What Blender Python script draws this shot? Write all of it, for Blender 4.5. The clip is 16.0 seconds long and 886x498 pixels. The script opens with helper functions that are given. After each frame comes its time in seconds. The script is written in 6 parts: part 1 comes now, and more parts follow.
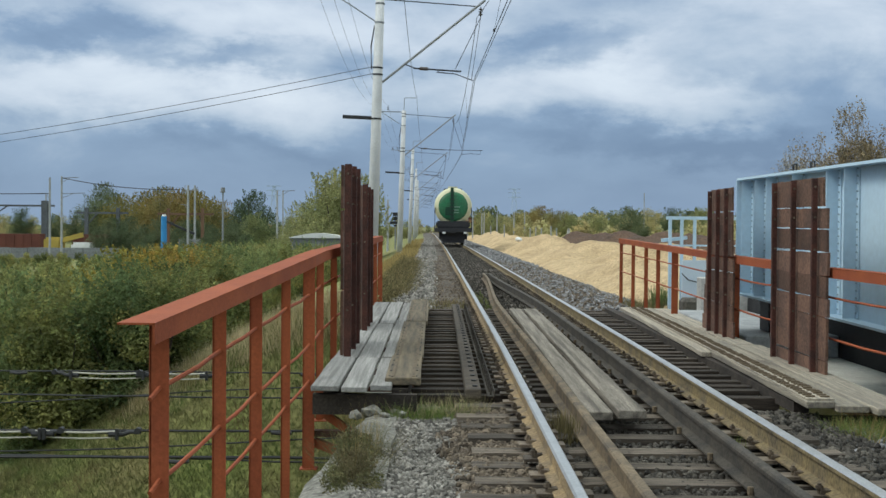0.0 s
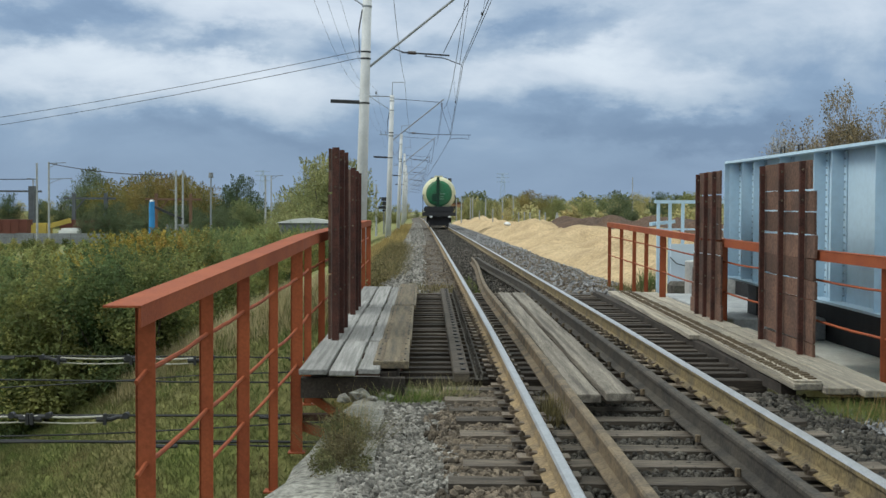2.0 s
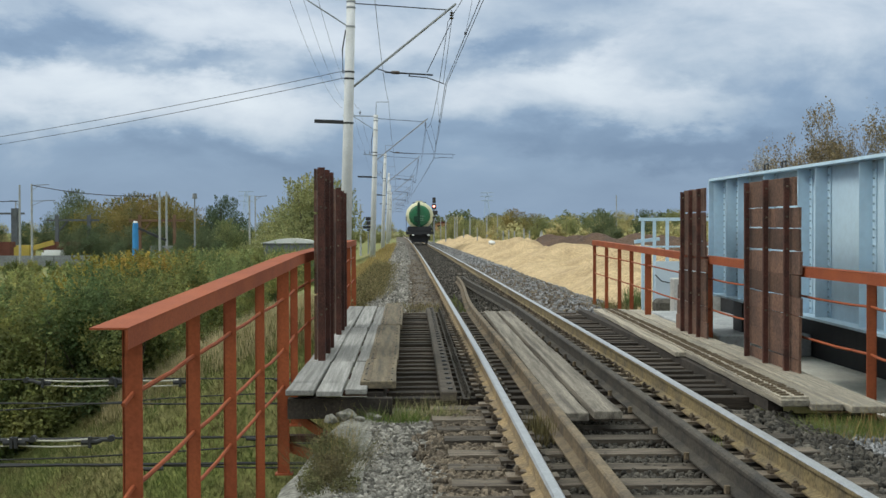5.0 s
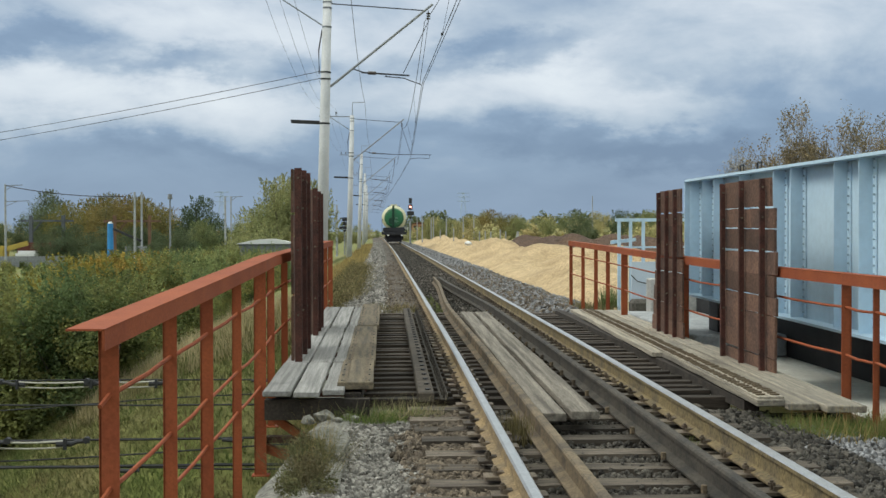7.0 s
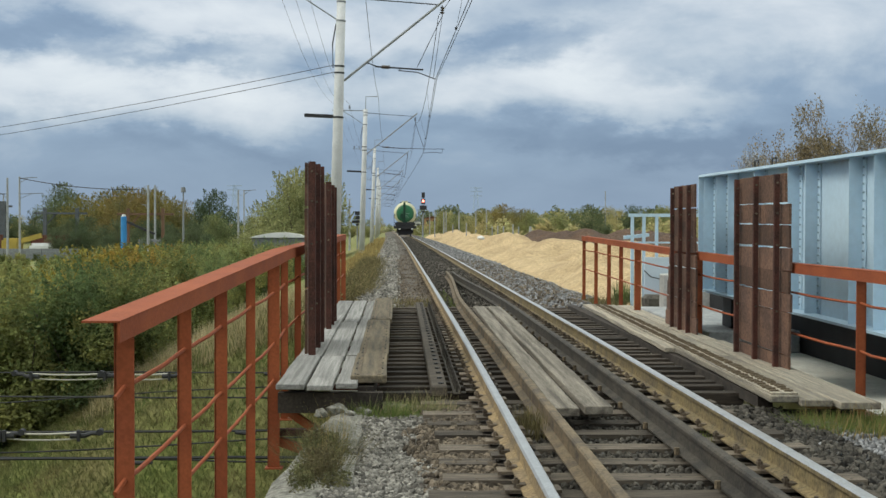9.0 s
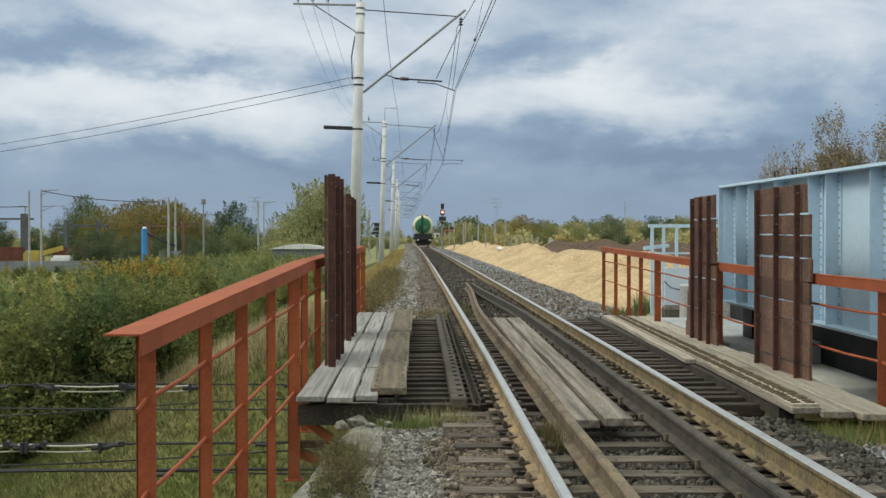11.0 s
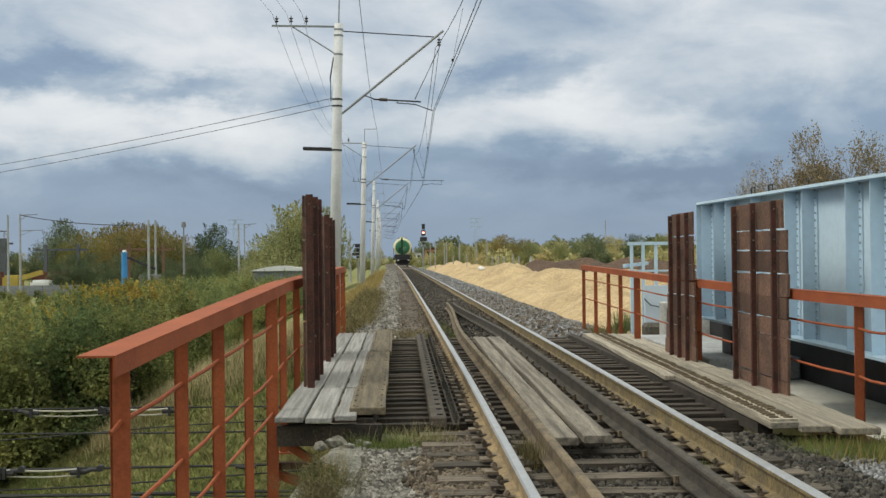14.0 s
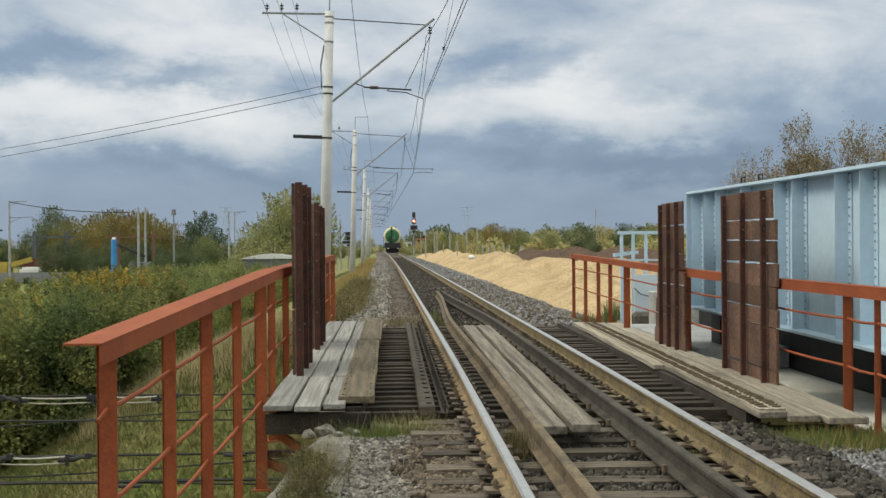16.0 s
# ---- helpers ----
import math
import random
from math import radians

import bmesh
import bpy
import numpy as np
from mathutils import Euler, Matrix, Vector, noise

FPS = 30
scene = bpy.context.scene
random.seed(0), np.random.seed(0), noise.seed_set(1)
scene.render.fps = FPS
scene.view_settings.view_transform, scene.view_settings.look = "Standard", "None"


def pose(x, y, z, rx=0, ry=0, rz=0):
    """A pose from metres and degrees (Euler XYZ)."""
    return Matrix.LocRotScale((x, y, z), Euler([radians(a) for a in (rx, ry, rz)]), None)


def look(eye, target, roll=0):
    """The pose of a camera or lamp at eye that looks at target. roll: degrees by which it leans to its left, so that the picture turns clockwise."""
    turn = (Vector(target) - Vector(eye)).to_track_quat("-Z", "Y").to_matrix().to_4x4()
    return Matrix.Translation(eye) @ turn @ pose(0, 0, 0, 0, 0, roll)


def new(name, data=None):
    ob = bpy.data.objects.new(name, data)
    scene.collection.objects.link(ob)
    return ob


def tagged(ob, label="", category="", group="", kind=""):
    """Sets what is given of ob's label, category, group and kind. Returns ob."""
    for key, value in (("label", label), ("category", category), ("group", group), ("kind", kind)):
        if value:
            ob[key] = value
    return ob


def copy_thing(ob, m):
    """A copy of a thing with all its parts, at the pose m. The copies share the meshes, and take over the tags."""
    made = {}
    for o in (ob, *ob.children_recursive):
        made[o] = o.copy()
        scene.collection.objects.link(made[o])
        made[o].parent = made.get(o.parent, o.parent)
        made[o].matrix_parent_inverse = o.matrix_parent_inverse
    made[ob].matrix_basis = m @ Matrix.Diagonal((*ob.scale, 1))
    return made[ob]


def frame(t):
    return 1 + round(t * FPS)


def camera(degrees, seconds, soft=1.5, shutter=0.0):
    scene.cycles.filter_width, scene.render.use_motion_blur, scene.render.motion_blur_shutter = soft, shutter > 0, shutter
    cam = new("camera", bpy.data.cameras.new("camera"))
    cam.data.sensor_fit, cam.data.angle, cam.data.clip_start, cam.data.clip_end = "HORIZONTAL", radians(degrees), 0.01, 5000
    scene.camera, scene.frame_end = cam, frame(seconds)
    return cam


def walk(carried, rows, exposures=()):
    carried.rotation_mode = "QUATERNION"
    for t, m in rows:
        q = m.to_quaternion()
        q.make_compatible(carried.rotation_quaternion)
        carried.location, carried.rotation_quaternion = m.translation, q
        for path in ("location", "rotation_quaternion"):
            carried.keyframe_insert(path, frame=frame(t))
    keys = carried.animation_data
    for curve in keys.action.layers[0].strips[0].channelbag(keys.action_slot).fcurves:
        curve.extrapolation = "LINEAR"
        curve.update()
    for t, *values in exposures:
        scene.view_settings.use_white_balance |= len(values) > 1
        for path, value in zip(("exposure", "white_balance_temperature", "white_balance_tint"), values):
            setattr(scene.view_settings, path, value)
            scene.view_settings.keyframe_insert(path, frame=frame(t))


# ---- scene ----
EXPO = [(0, -0.05, 6100, 6), (4, -0.03, 6250, 6), (9, 0.0, 6500, 6), (12.5, 0.0, 6700, 7), (16, 0.0, 6900, 8)]
cam = camera(39.1, 16.0, 1.5)
walk(cam, [
    (0, pose(-1.556, -0.010, 1.416, 88.965, -0.415, -0.152)),
    (0.5, pose(-1.556, -0.003, 1.409, 88.733, -0.264, -0.284)),
    (1, pose(-1.554, 0.004, 1.407, 88.270, -0.337, -1.173)),
    (1.5, pose(-1.545, -0.002, 1.408, 88.585, 0.261, -0.596)),
    (2, pose(-1.548, 0.008, 1.401, 88.274, -0.292, -0.672)),
    (2.5, pose(-1.557, 0.011, 1.407, 88.047, -0.489, -1.060)),
    (3, pose(-1.561, 0.012, 1.406, 88.993, -0.536, -1.148)),
    (3.5, pose(-1.566, 0.009, 1.403, 88.727, -0.058, -0.863)),
    (4, pose(-1.564, 0.015, 1.403, 88.936, -0.174, -1.488)),
    (4.2, pose(-1.560, 0.011, 1.402, 89.019, 0.266, -1.500)),
    (6.3, pose(-1.576, 0.022, 1.403, 89.352, -0.313, -1.354)),
    (6.5, pose(-1.577, 0.019, 1.404, 89.442, -0.545, -1.885)),
    (7, pose(-1.573, 0.017, 1.402, 89.177, 0.145, -2.480)),
    (7.5, pose(-1.575, 0.016, 1.402, 89.820, -0.197, -2.632)),
    (8, pose(-1.578, 0.020, 1.398, 89.042, 0.153, -2.365)),
    (8.5, pose(-1.580, 0.021, 1.401, 89.008, 0.008, -2.007)),
    (9, pose(-1.585, 0.017, 1.399, 88.923, -0.140, -1.904)),
    (9.2, pose(-1.589, 0.020, 1.404, 89.173, -0.061, -1.704)),
    (11.3, pose(-1.586, 0.000, 1.408, 89.546, 0.166, -0.760)),
    (11.5, pose(-1.586, 0.010, 1.407, 90.310, 0.275, -0.572)),
    (12, pose(-1.579, 0.003, 1.402, 90.285, 0.314, -1.506)),
    (12.5, pose(-1.580, -0.000, 1.400, 90.030, -0.000, -1.450)),
    (13, pose(-1.578, -0.006, 1.403, 90.069, 0.224, -1.095)),
    (13.5, pose(-1.564, -0.010, 1.403, 90.798, 1.033, -1.697)),
    (14, pose(-1.551, -0.002, 1.395, 90.357, 0.650, -1.870)),
    (14.5, pose(-1.540, 0.015, 1.394, 90.193, 0.754, -1.470)),
    (15, pose(-1.549, 0.014, 1.399, 90.018, 0.049, -1.912)),
    (15.5, pose(-1.546, 0.011, 1.398, 89.788, 0.297, -1.946)),
    (16, pose(-1.541, 0.018, 1.395, 89.824, 0.445, -2.307)),
], exposures=EXPO)

# ---- helpers of this scene ----
def mat(name, base, rough=0.8, metal=0.0, var=0.25, scale=4.0, bump=0.3, second=None, fine=60.0, islands=0.0, stretch=(1, 1, 1), spec=0.3, objrand=0.0, bdist=0.01, thin=0.0):
    """A node material: base colour broken by two scales of noise, with bump."""
    m = bpy.data.materials.new(name)
    m.use_nodes = True
    nt = m.node_tree
    n, l = nt.nodes, nt.links
    p = n["Principled BSDF"]
    p.inputs["Roughness"].default_value = rough
    p.inputs["Metallic"].default_value = metal
    p.inputs["Specular IOR Level"].default_value = spec
    tc = n.new("ShaderNodeTexCoord")
    mp = n.new("ShaderNodeMapping")
    mp.inputs["Scale"].default_value = stretch
    l.new(tc.outputs["Object"], mp.inputs["Vector"])
    vec = mp.outputs["Vector"]
    a = n.new("ShaderNodeTexNoise")
    a.inputs["Scale"].default_value, a.inputs["Detail"].default_value = scale, 6
    b = n.new("ShaderNodeTexNoise")
    b.inputs["Scale"].default_value, b.inputs["Detail"].default_value = fine, 4
    l.new(vec, a.inputs["Vector"]); l.new(vec, b.inputs["Vector"])
    if objrand:
        oi = n.new("ShaderNodeObjectInfo")
        add = n.new("ShaderNodeVectorMath"); add.operation = "MULTIPLY_ADD"
        l.new(oi.outputs["Random"], add.inputs[0]); add.inputs[1].default_value = (37, 53, 19)
        l.new(vec, add.inputs[2])
        l.new(add.outputs[0], a.inputs["Vector"]); l.new(add.outputs[0], b.inputs["Vector"])
    mx = n.new("ShaderNodeMix"); mx.data_type = "RGBA"
    second = second or [c * (1 - var) for c in base]
    mx.inputs["A"].default_value = (*base, 1); mx.inputs["B"].default_value = (*second, 1)
    ramp = n.new("ShaderNodeMapRange")
    ramp.inputs["From Min"].default_value, ramp.inputs["From Max"].default_value = 0.38, 0.66
    l.new(a.outputs["Fac"], ramp.inputs["Value"]); l.new(ramp.outputs["Result"], mx.inputs["Factor"])
    val = n.new("ShaderNodeMapRange")
    val.inputs["To Min"].default_value, val.inputs["To Max"].default_value = 1 - var, 1 + var
    val.inputs["From Min"].default_value, val.inputs["From Max"].default_value = 0.3, 0.7
    l.new(b.outputs["Fac"], val.inputs["Value"])
    mul = n.new("ShaderNodeMix"); mul.data_type = "RGBA"; mul.blend_type = "MULTIPLY"; mul.inputs["Factor"].default_value = 1
    l.new(mx.outputs["Result"], mul.inputs["A"]); l.new(val.outputs["Result"], mul.inputs["B"])
    out = mul.outputs["Result"]
    if islands or objrand:
        hv = n.new("ShaderNodeHueSaturation")
        mr = n.new("ShaderNodeMapRange")
        k = islands or objrand
        mr.inputs["To Min"].default_value, mr.inputs["To Max"].default_value = 1 - k, 1 + k
        if islands:
            g = n.new("ShaderNodeNewGeometry"); l.new(g.outputs["Random Per Island"], mr.inputs["Value"])
        else:
            l.new(oi.outputs["Random"], mr.inputs["Value"])
        if islands and objrand:
            m3 = n.new("ShaderNodeMapRange"); m3.inputs["To Min"].default_value, m3.inputs["To Max"].default_value = 1 - objrand, 1 + objrand
            l.new(oi.outputs["Random"], m3.inputs["Value"])
            mm = n.new("ShaderNodeMath"); mm.operation = "MULTIPLY"
            l.new(mr.outputs["Result"], mm.inputs[0]); l.new(m3.outputs["Result"], mm.inputs[1]); l.new(mm.outputs[0], hv.inputs["Value"])
            m4 = n.new("ShaderNodeMapRange"); m4.inputs["To Min"].default_value, m4.inputs["To Max"].default_value = 0.535, 0.485
            l.new(oi.outputs["Random"], m4.inputs["Value"]); l.new(m4.outputs["Result"], hv.inputs["Hue"])
        else:
            l.new(mr.outputs["Result"], hv.inputs["Value"])
        l.new(out, hv.inputs["Color"])
        out = hv.outputs["Color"]
    l.new(out, p.inputs["Base Color"])
    if bump:
        bp = n.new("ShaderNodeBump"); bp.inputs["Strength"].default_value = bump; bp.inputs["Distance"].default_value = bdist
        l.new(b.outputs["Fac"], bp.inputs["Height"]); l.new(bp.outputs["Normal"], p.inputs["Normal"])
    if thin:
        tr = n.new("ShaderNodeBsdfTranslucent"); l.new(out, tr.inputs["Color"])
        sh = n.new("ShaderNodeMixShader"); sh.inputs["Fac"].default_value = thin
        l.new(p.outputs[0], sh.inputs[1]); l.new(tr.outputs[0], sh.inputs[2]); l.new(sh.outputs[0], n["Material Output"].inputs["Surface"])
    return m


def glow(name, col, strength):
    m = bpy.data.materials.new(name); m.use_nodes = True
    p = m.node_tree.nodes["Principled BSDF"]
    p.inputs["Base Color"].default_value = (*col, 1)
    p.inputs["Emission Color"].default_value = (*col, 1); p.inputs["Emission Strength"].default_value = strength
    return m


def box(bm, x0, x1, y0, y1, z0, z1, m=None):
    vs = [bm.verts.new(Vector(c) if m is None else m @ Vector(c)) for c in
          ((x0, y0, z0), (x1, y0, z0), (x1, y1, z0), (x0, y1, z0), (x0, y0, z1), (x1, y0, z1), (x1, y1, z1), (x0, y1, z1))]
    for f in ((3, 2, 1, 0), (4, 5, 6, 7), (0, 1, 5, 4), (1, 2, 6, 5), (2, 3, 7, 6), (3, 0, 4, 7)):
        bm.faces.new([vs[i] for i in f])


def beam(bm, a, b, w, h=None, up=(0, 0, 1)):
    """A square bar from a to b."""
    a, b = Vector(a), Vector(b)
    h = h or w
    d = (b - a).normalized()
    s = d.cross(Vector(up))
    if s.length < 1e-4:
        s = d.cross(Vector((1, 0, 0)))
    s.normalize(); u = s.cross(d)
    vs = []
    for e in (a, b):
        for i, j in ((-1, -1), (1, -1), (1, 1), (-1, 1)):
            vs.append(bm.verts.new(e + s * i * w / 2 + u * j * h / 2))
    for f in ((0, 1, 2, 3), (7, 6, 5, 4), (0, 4, 5, 1), (1, 5, 6, 2), (2, 6, 7, 3), (3, 7, 4, 0)):
        bm.faces.new([vs[i] for i in f])


def tube(bm, pts, r, n=6, r1=None, cap=True):
    """A round bar along points, tapering from r to r1."""
    pts = [Vector(p) for p in pts]
    rings = []
    r1 = r if r1 is None else r1
    for i, p in enumerate(pts):
        d = (pts[min(i + 1, len(pts) - 1)] - pts[max(i - 1, 0)]).normalized()
        s = d.cross(Vector((0, 0, 1)))
        if s.length < 1e-3:
            s = d.cross(Vector((0, 1, 0)))
        s.normalize(); u = d.cross(s)
        rr = r + (r1 - r) * i / max(1, len(pts) - 1)
        rings.append([bm.verts.new(p + (s * math.cos(2 * math.pi * k / n) + u * math.sin(2 * math.pi * k / n)) * rr) for k in range(n)])
    for q, w in zip(rings, rings[1:]):
        for k in range(n):
            bm.faces.new((q[k], q[(k + 1) % n], w[(k + 1) % n], w[k]))
    if cap:
        bm.faces.new(rings[0][::-1]); bm.faces.new(rings[-1])


def extrude_profile(bm, prof, a, b, m=None, ys=None):
    """A profile of (x, z) pairs drawn along y from a to b."""
    ys = ys or [a, b]
    rows = []
    for y in ys:
        rows.append([bm.verts.new((m @ Vector((x, y, z))) if m else Vector((x, y, z))) for x, z in prof])
    k = len(prof)
    for q, w in zip(rows, rows[1:]):
        for i in range(k):
            bm.faces.new((q[i], w[i], w[(i + 1) % k], q[(i + 1) % k]))
    bm.faces.new(rows[0]); bm.faces.new(rows[-1][::-1])


def mesh_of(bm, name, material, smooth=False):
    me = bpy.data.meshes.new(name)
    bm.normal_update()
    bmesh.ops.recalc_face_normals(bm, faces=bm.faces[:]) if len(bm.faces) < 60000 else None
    bm.to_mesh(me); bm.free()
    for mm in (material if isinstance(material, (list, tuple)) else [material]):
        me.materials.append(mm)
    if smooth:
        me.polygons.foreach_set("use_smooth", [True] * len(me.polygons))
    return me


def part(name, bm, material, parent=None, label="", smooth=False):
    """One mesh object, under a thing or a part, or a thing of its own."""
    ob = new(name, mesh_of(bm, name, material, smooth))
    if parent is not None:
        ob.parent = parent
    if label:
        ob["label"] = label
    return ob


def thing(name, label, category, m=None, group="", kind=""):
    ob = new(name)
    ob.empty_display_size = 0.2
    if m is not None:
        ob.matrix_basis = m
    return tagged(ob, label, category, group, kind)


def BM():
    return bmesh.new()


def bend(y):
    """How far the track's centre line swings aside at y."""
    e = max(0.0, y - 15)
    return -(0.004 * e + 2.2e-5 * e * e)


# ---- world and light ----
def sky():
    w = bpy.data.worlds.new("sky"); scene.world = w; w.use_nodes = True
    nt = w.node_tree; n, l = nt.nodes, nt.links
    bg = n["Background"]
    sk = n.new("ShaderNodeTexSky"); sk.sky_type = "NISHITA"; sk.sun_disc = False
    sk.sun_elevation, sk.sun_rotation = radians(43), radians(SUN_TURN)
    scale = n.new("ShaderNodeMix"); scale.data_type = "RGBA"; scale.blend_type = "MULTIPLY"; scale.inputs["Factor"].default_value = 1
    l.new(sk.outputs["Color"], scale.inputs["A"]); scale.inputs["B"].default_value = (0.1, 0.1, 0.1, 1)
    tc = n.new("ShaderNodeTexCoord")
    sep = n.new("ShaderNodeSeparateXYZ"); l.new(tc.outputs["Generated"], sep.inputs[0])
    def math_(op, a, b=None):
        q = n.new("ShaderNodeMath"); q.operation = op
        for i, v in enumerate((a, b)):
            if v is None: continue
            if isinstance(v, (int, float)): q.inputs[i].default_value = v
            else: l.new(v, q.inputs[i])
        return q.outputs[0]
    zz = math_("MAXIMUM", sep.outputs["Z"], 0.0)
    # ragged edges: the bearing and height of each cloud are shaken by a noise
    wn = n.new("ShaderNodeTexNoise"); wn.inputs["Scale"].default_value = 11; wn.inputs["Detail"].default_value = 7; wn.inputs["Roughness"].default_value = 0.6
    wm = n.new("ShaderNodeMapping"); wm.inputs["Scale"].default_value = (1, 1, 2.2)
    l.new(tc.outputs["Generated"], wm.inputs["Vector"]); l.new(wm.outputs[0], wn.inputs["Vector"])
    shake = n.new("ShaderNodeVectorMath"); shake.operation = "MULTIPLY_ADD"
    l.new(wn.outputs["Color"], shake.inputs[0]); shake.inputs[1].default_value = (0.22, 0.085, 0.0); shake.inputs[2].default_value = (-0.11, -0.0425, 0.0)
    polar = n.new("ShaderNodeCombineXYZ")
    l.new(math_("ARCTAN2", sep.outputs["X"], sep.outputs["Y"]), polar.inputs[0]); l.new(sep.outputs["Z"], polar.inputs[1])
    where = n.new("ShaderNodeVectorMath"); where.operation = "ADD"
    l.new(polar.outputs[0], where.inputs[0]); l.new(shake.outputs[0], where.inputs[1])
    puffs = None
    for az, el, wide, high, gain_ in CLOUDS:
        q = n.new("ShaderNodeVectorMath"); q.operation = "SUBTRACT"; q.inputs[1].default_value = (az, el, 0); l.new(where.outputs[0], q.inputs[0])
        d = n.new("ShaderNodeVectorMath"); d.operation = "DIVIDE"; d.inputs[1].default_value = (wide, high, 1); l.new(q.outputs[0], d.inputs[0])
        ln = n.new("ShaderNodeVectorMath"); ln.operation = "LENGTH"; l.new(d.outputs[0], ln.inputs[0])
        fall = n.new("ShaderNodeMapRange"); fall.interpolation_type = "SMOOTHSTEP"
        fall.inputs["From Min"].default_value, fall.inputs["From Max"].default_value = 1.15, 0.15
        fall.inputs["To Max"].default_value = gain_
        l.new(ln.outputs["Value"], fall.inputs["Value"])
        puffs = fall.outputs["Result"] if puffs is None else math_("ADD", puffs, fall.outputs["Result"])
    mp = n.new("ShaderNodeMapping"); mp.inputs["Scale"].default_value = (-7, 7, 15); mp.inputs["Location"].default_value = CLOUD
    l.new(tc.outputs["Generated"], mp.inputs["Vector"])
    na = n.new("ShaderNodeTexNoise"); na.inputs["Scale"].default_value = 1.0; na.inputs["Detail"].default_value = 9; na.inputs["Roughness"].default_value = 0.56; na.inputs["Distortion"].default_value = 0.35
    l.new(mp.outputs[0], na.inputs["Vector"])
    # the cloud deck: slate low down, broken and brighter higher up
    lift = n.new("ShaderNodeValToRGB")
    e = lift.color_ramp.elements
    e[0].position, e[0].color = 0.0, (0.30, 0.30, 0.30, 1)
    e[1].position, e[1].color = 0.40, (0.50, 0.50, 0.50, 1)
    for pos, v in ((0.035, 0.19), (0.06, 0.21), (0.085, 0.36), (0.11, 0.55), (0.15, 0.57), (0.19, 0.66)):
        q = e.new(pos); q.color = (v, v, v, 1)
    l.new(zz, lift.inputs["Fac"])
    amp = n.new("ShaderNodeMapRange"); amp.inputs["From Min"].default_value, amp.inputs["From Max"].default_value = 0.02, 0.12
    amp.inputs["To Min"].default_value, amp.inputs["To Max"].default_value = 0.45, 1.35
    l.new(zz, amp.inputs["Value"])
    fac = math_("ADD", math_("ADD", lift.outputs["Color"], puffs), math_("MULTIPLY", math_("SUBTRACT", na.outputs["Fac"], 0.5), amp.outputs["Result"]))
    cr = n.new("ShaderNodeValToRGB")
    e = cr.color_ramp.elements
    e[0].position, e[0].color = 0.0, (0.165, 0.235, 0.36, 1)
    e[1].position, e[1].color = 1.0, (0.71, 0.745, 0.80, 1)
    for pos, col in ((0.3, (0.245, 0.33, 0.465, 1)), (0.55, (0.43, 0.50, 0.60, 1)), (0.78, (0.595, 0.64, 0.715, 1))):
        q = e.new(pos); q.color = col
    l.new(fac, cr.inputs["Fac"])
    # the overcast is brighter overhead
    gain = n.new("ShaderNodeMapRange"); gain.inputs["From Min"].default_value, gain.inputs["From Max"].default_value = 0.24, 0.6
    gain.inputs["To Min"].default_value, gain.inputs["To Max"].default_value = 1.0, 2.1
    l.new(zz, gain.inputs["Value"])
    mx = n.new("ShaderNodeMix"); mx.data_type = "RGBA"; mx.inputs["Factor"].default_value = 0.9
    l.new(scale.outputs["Result"], mx.inputs["A"]); l.new(cr.outputs["Color"], mx.inputs["B"])
    pale = n.new("ShaderNodeMapRange"); pale.inputs["From Min"].default_value, pale.inputs["From Max"].default_value = 0.24, 0.5
    pale.inputs["To Max"].default_value = 0.85
    l.new(zz, pale.inputs["Value"])
    m2 = n.new("ShaderNodeMix"); m2.data_type = "RGBA"; m2.inputs["B"].default_value = (0.585, 0.605, 0.555, 1)
    l.new(pale.outputs["Result"], m2.inputs["Factor"]); l.new(mx.outputs["Result"], m2.inputs["A"])
    l.new(m2.outputs["Result"], bg.inputs["Color"])
    l.new(math_("MULTIPLY", gain.outputs["Result"], SKY), bg.inputs["Strength"])


SUN_TURN, SKY = 263, 1.15
CLOUD = (8.4, 2.2, 0.9)
# clouds ahead: bearing, height, half width, half height, lighter or darker
CLOUDS = [
    (-.27, .100, .16, .030, .34), (-.12, .090, .12, .026, .28), (-.20, .152, .08, .026, .18), (-.05, .155, .14, .035, .26),
    (.12, .112, .13, .030, .24), (.23, .096, .09, .024, .18), (.34, .150, .16, .05, .16), (.02, .108, .09, .024, .14),
    (-.165, .127, .085, .017, -.28), (-.285, .142, .10, .022, -.30), (.09, .142, .10, .022, -.26), (.20, .070, .15, .019, -.24),
    (-.15, .062, .14, .016, -.10), (.27, .122, .08, .024, -.14), (.06, .072, .08, .016, -.12), (-.06, .120, .06, .016, -.16),
]
sky()
sun = new("sun", bpy.data.lights.new("sun", "SUN"))
sun.data.energy, sun.data.angle, sun.data.color = 1.7, radians(20), (1.0, 0.96, 0.88)
sun.matrix_basis = look((-23, 5, 23), (0, 8, 0))

# ---- materials ----
RUSTRED = mat("red_oxide_paint", (0.295, 0.08, 0.032), 0.7, var=0.14, scale=2.2, second=(0.23, 0.06, 0.027), fine=55, bump=0.15, spec=0.15)
DARKRUST = mat("rusted_steel", (0.09, 0.036, 0.027), 0.85, var=0.35, scale=6, second=(0.05, 0.025, 0.02), fine=50)
SHIELD = mat("brown_stained_boards", (0.145, 0.08, 0.054), 0.85, var=0.35, scale=2.0, second=(0.085, 0.05, 0.038), fine=30, objrand=0.35)
RAILTOP = mat("polished_rail_head", (0.43, 0.435, 0.44), 0.4, metal=0.75, var=0.15, scale=8, bump=0.05)
RAILSIDE = mat("rail_rust", (0.285, 0.205, 0.108), 0.85, var=0.4, scale=4, second=(0.17, 0.13, 0.085), fine=40)
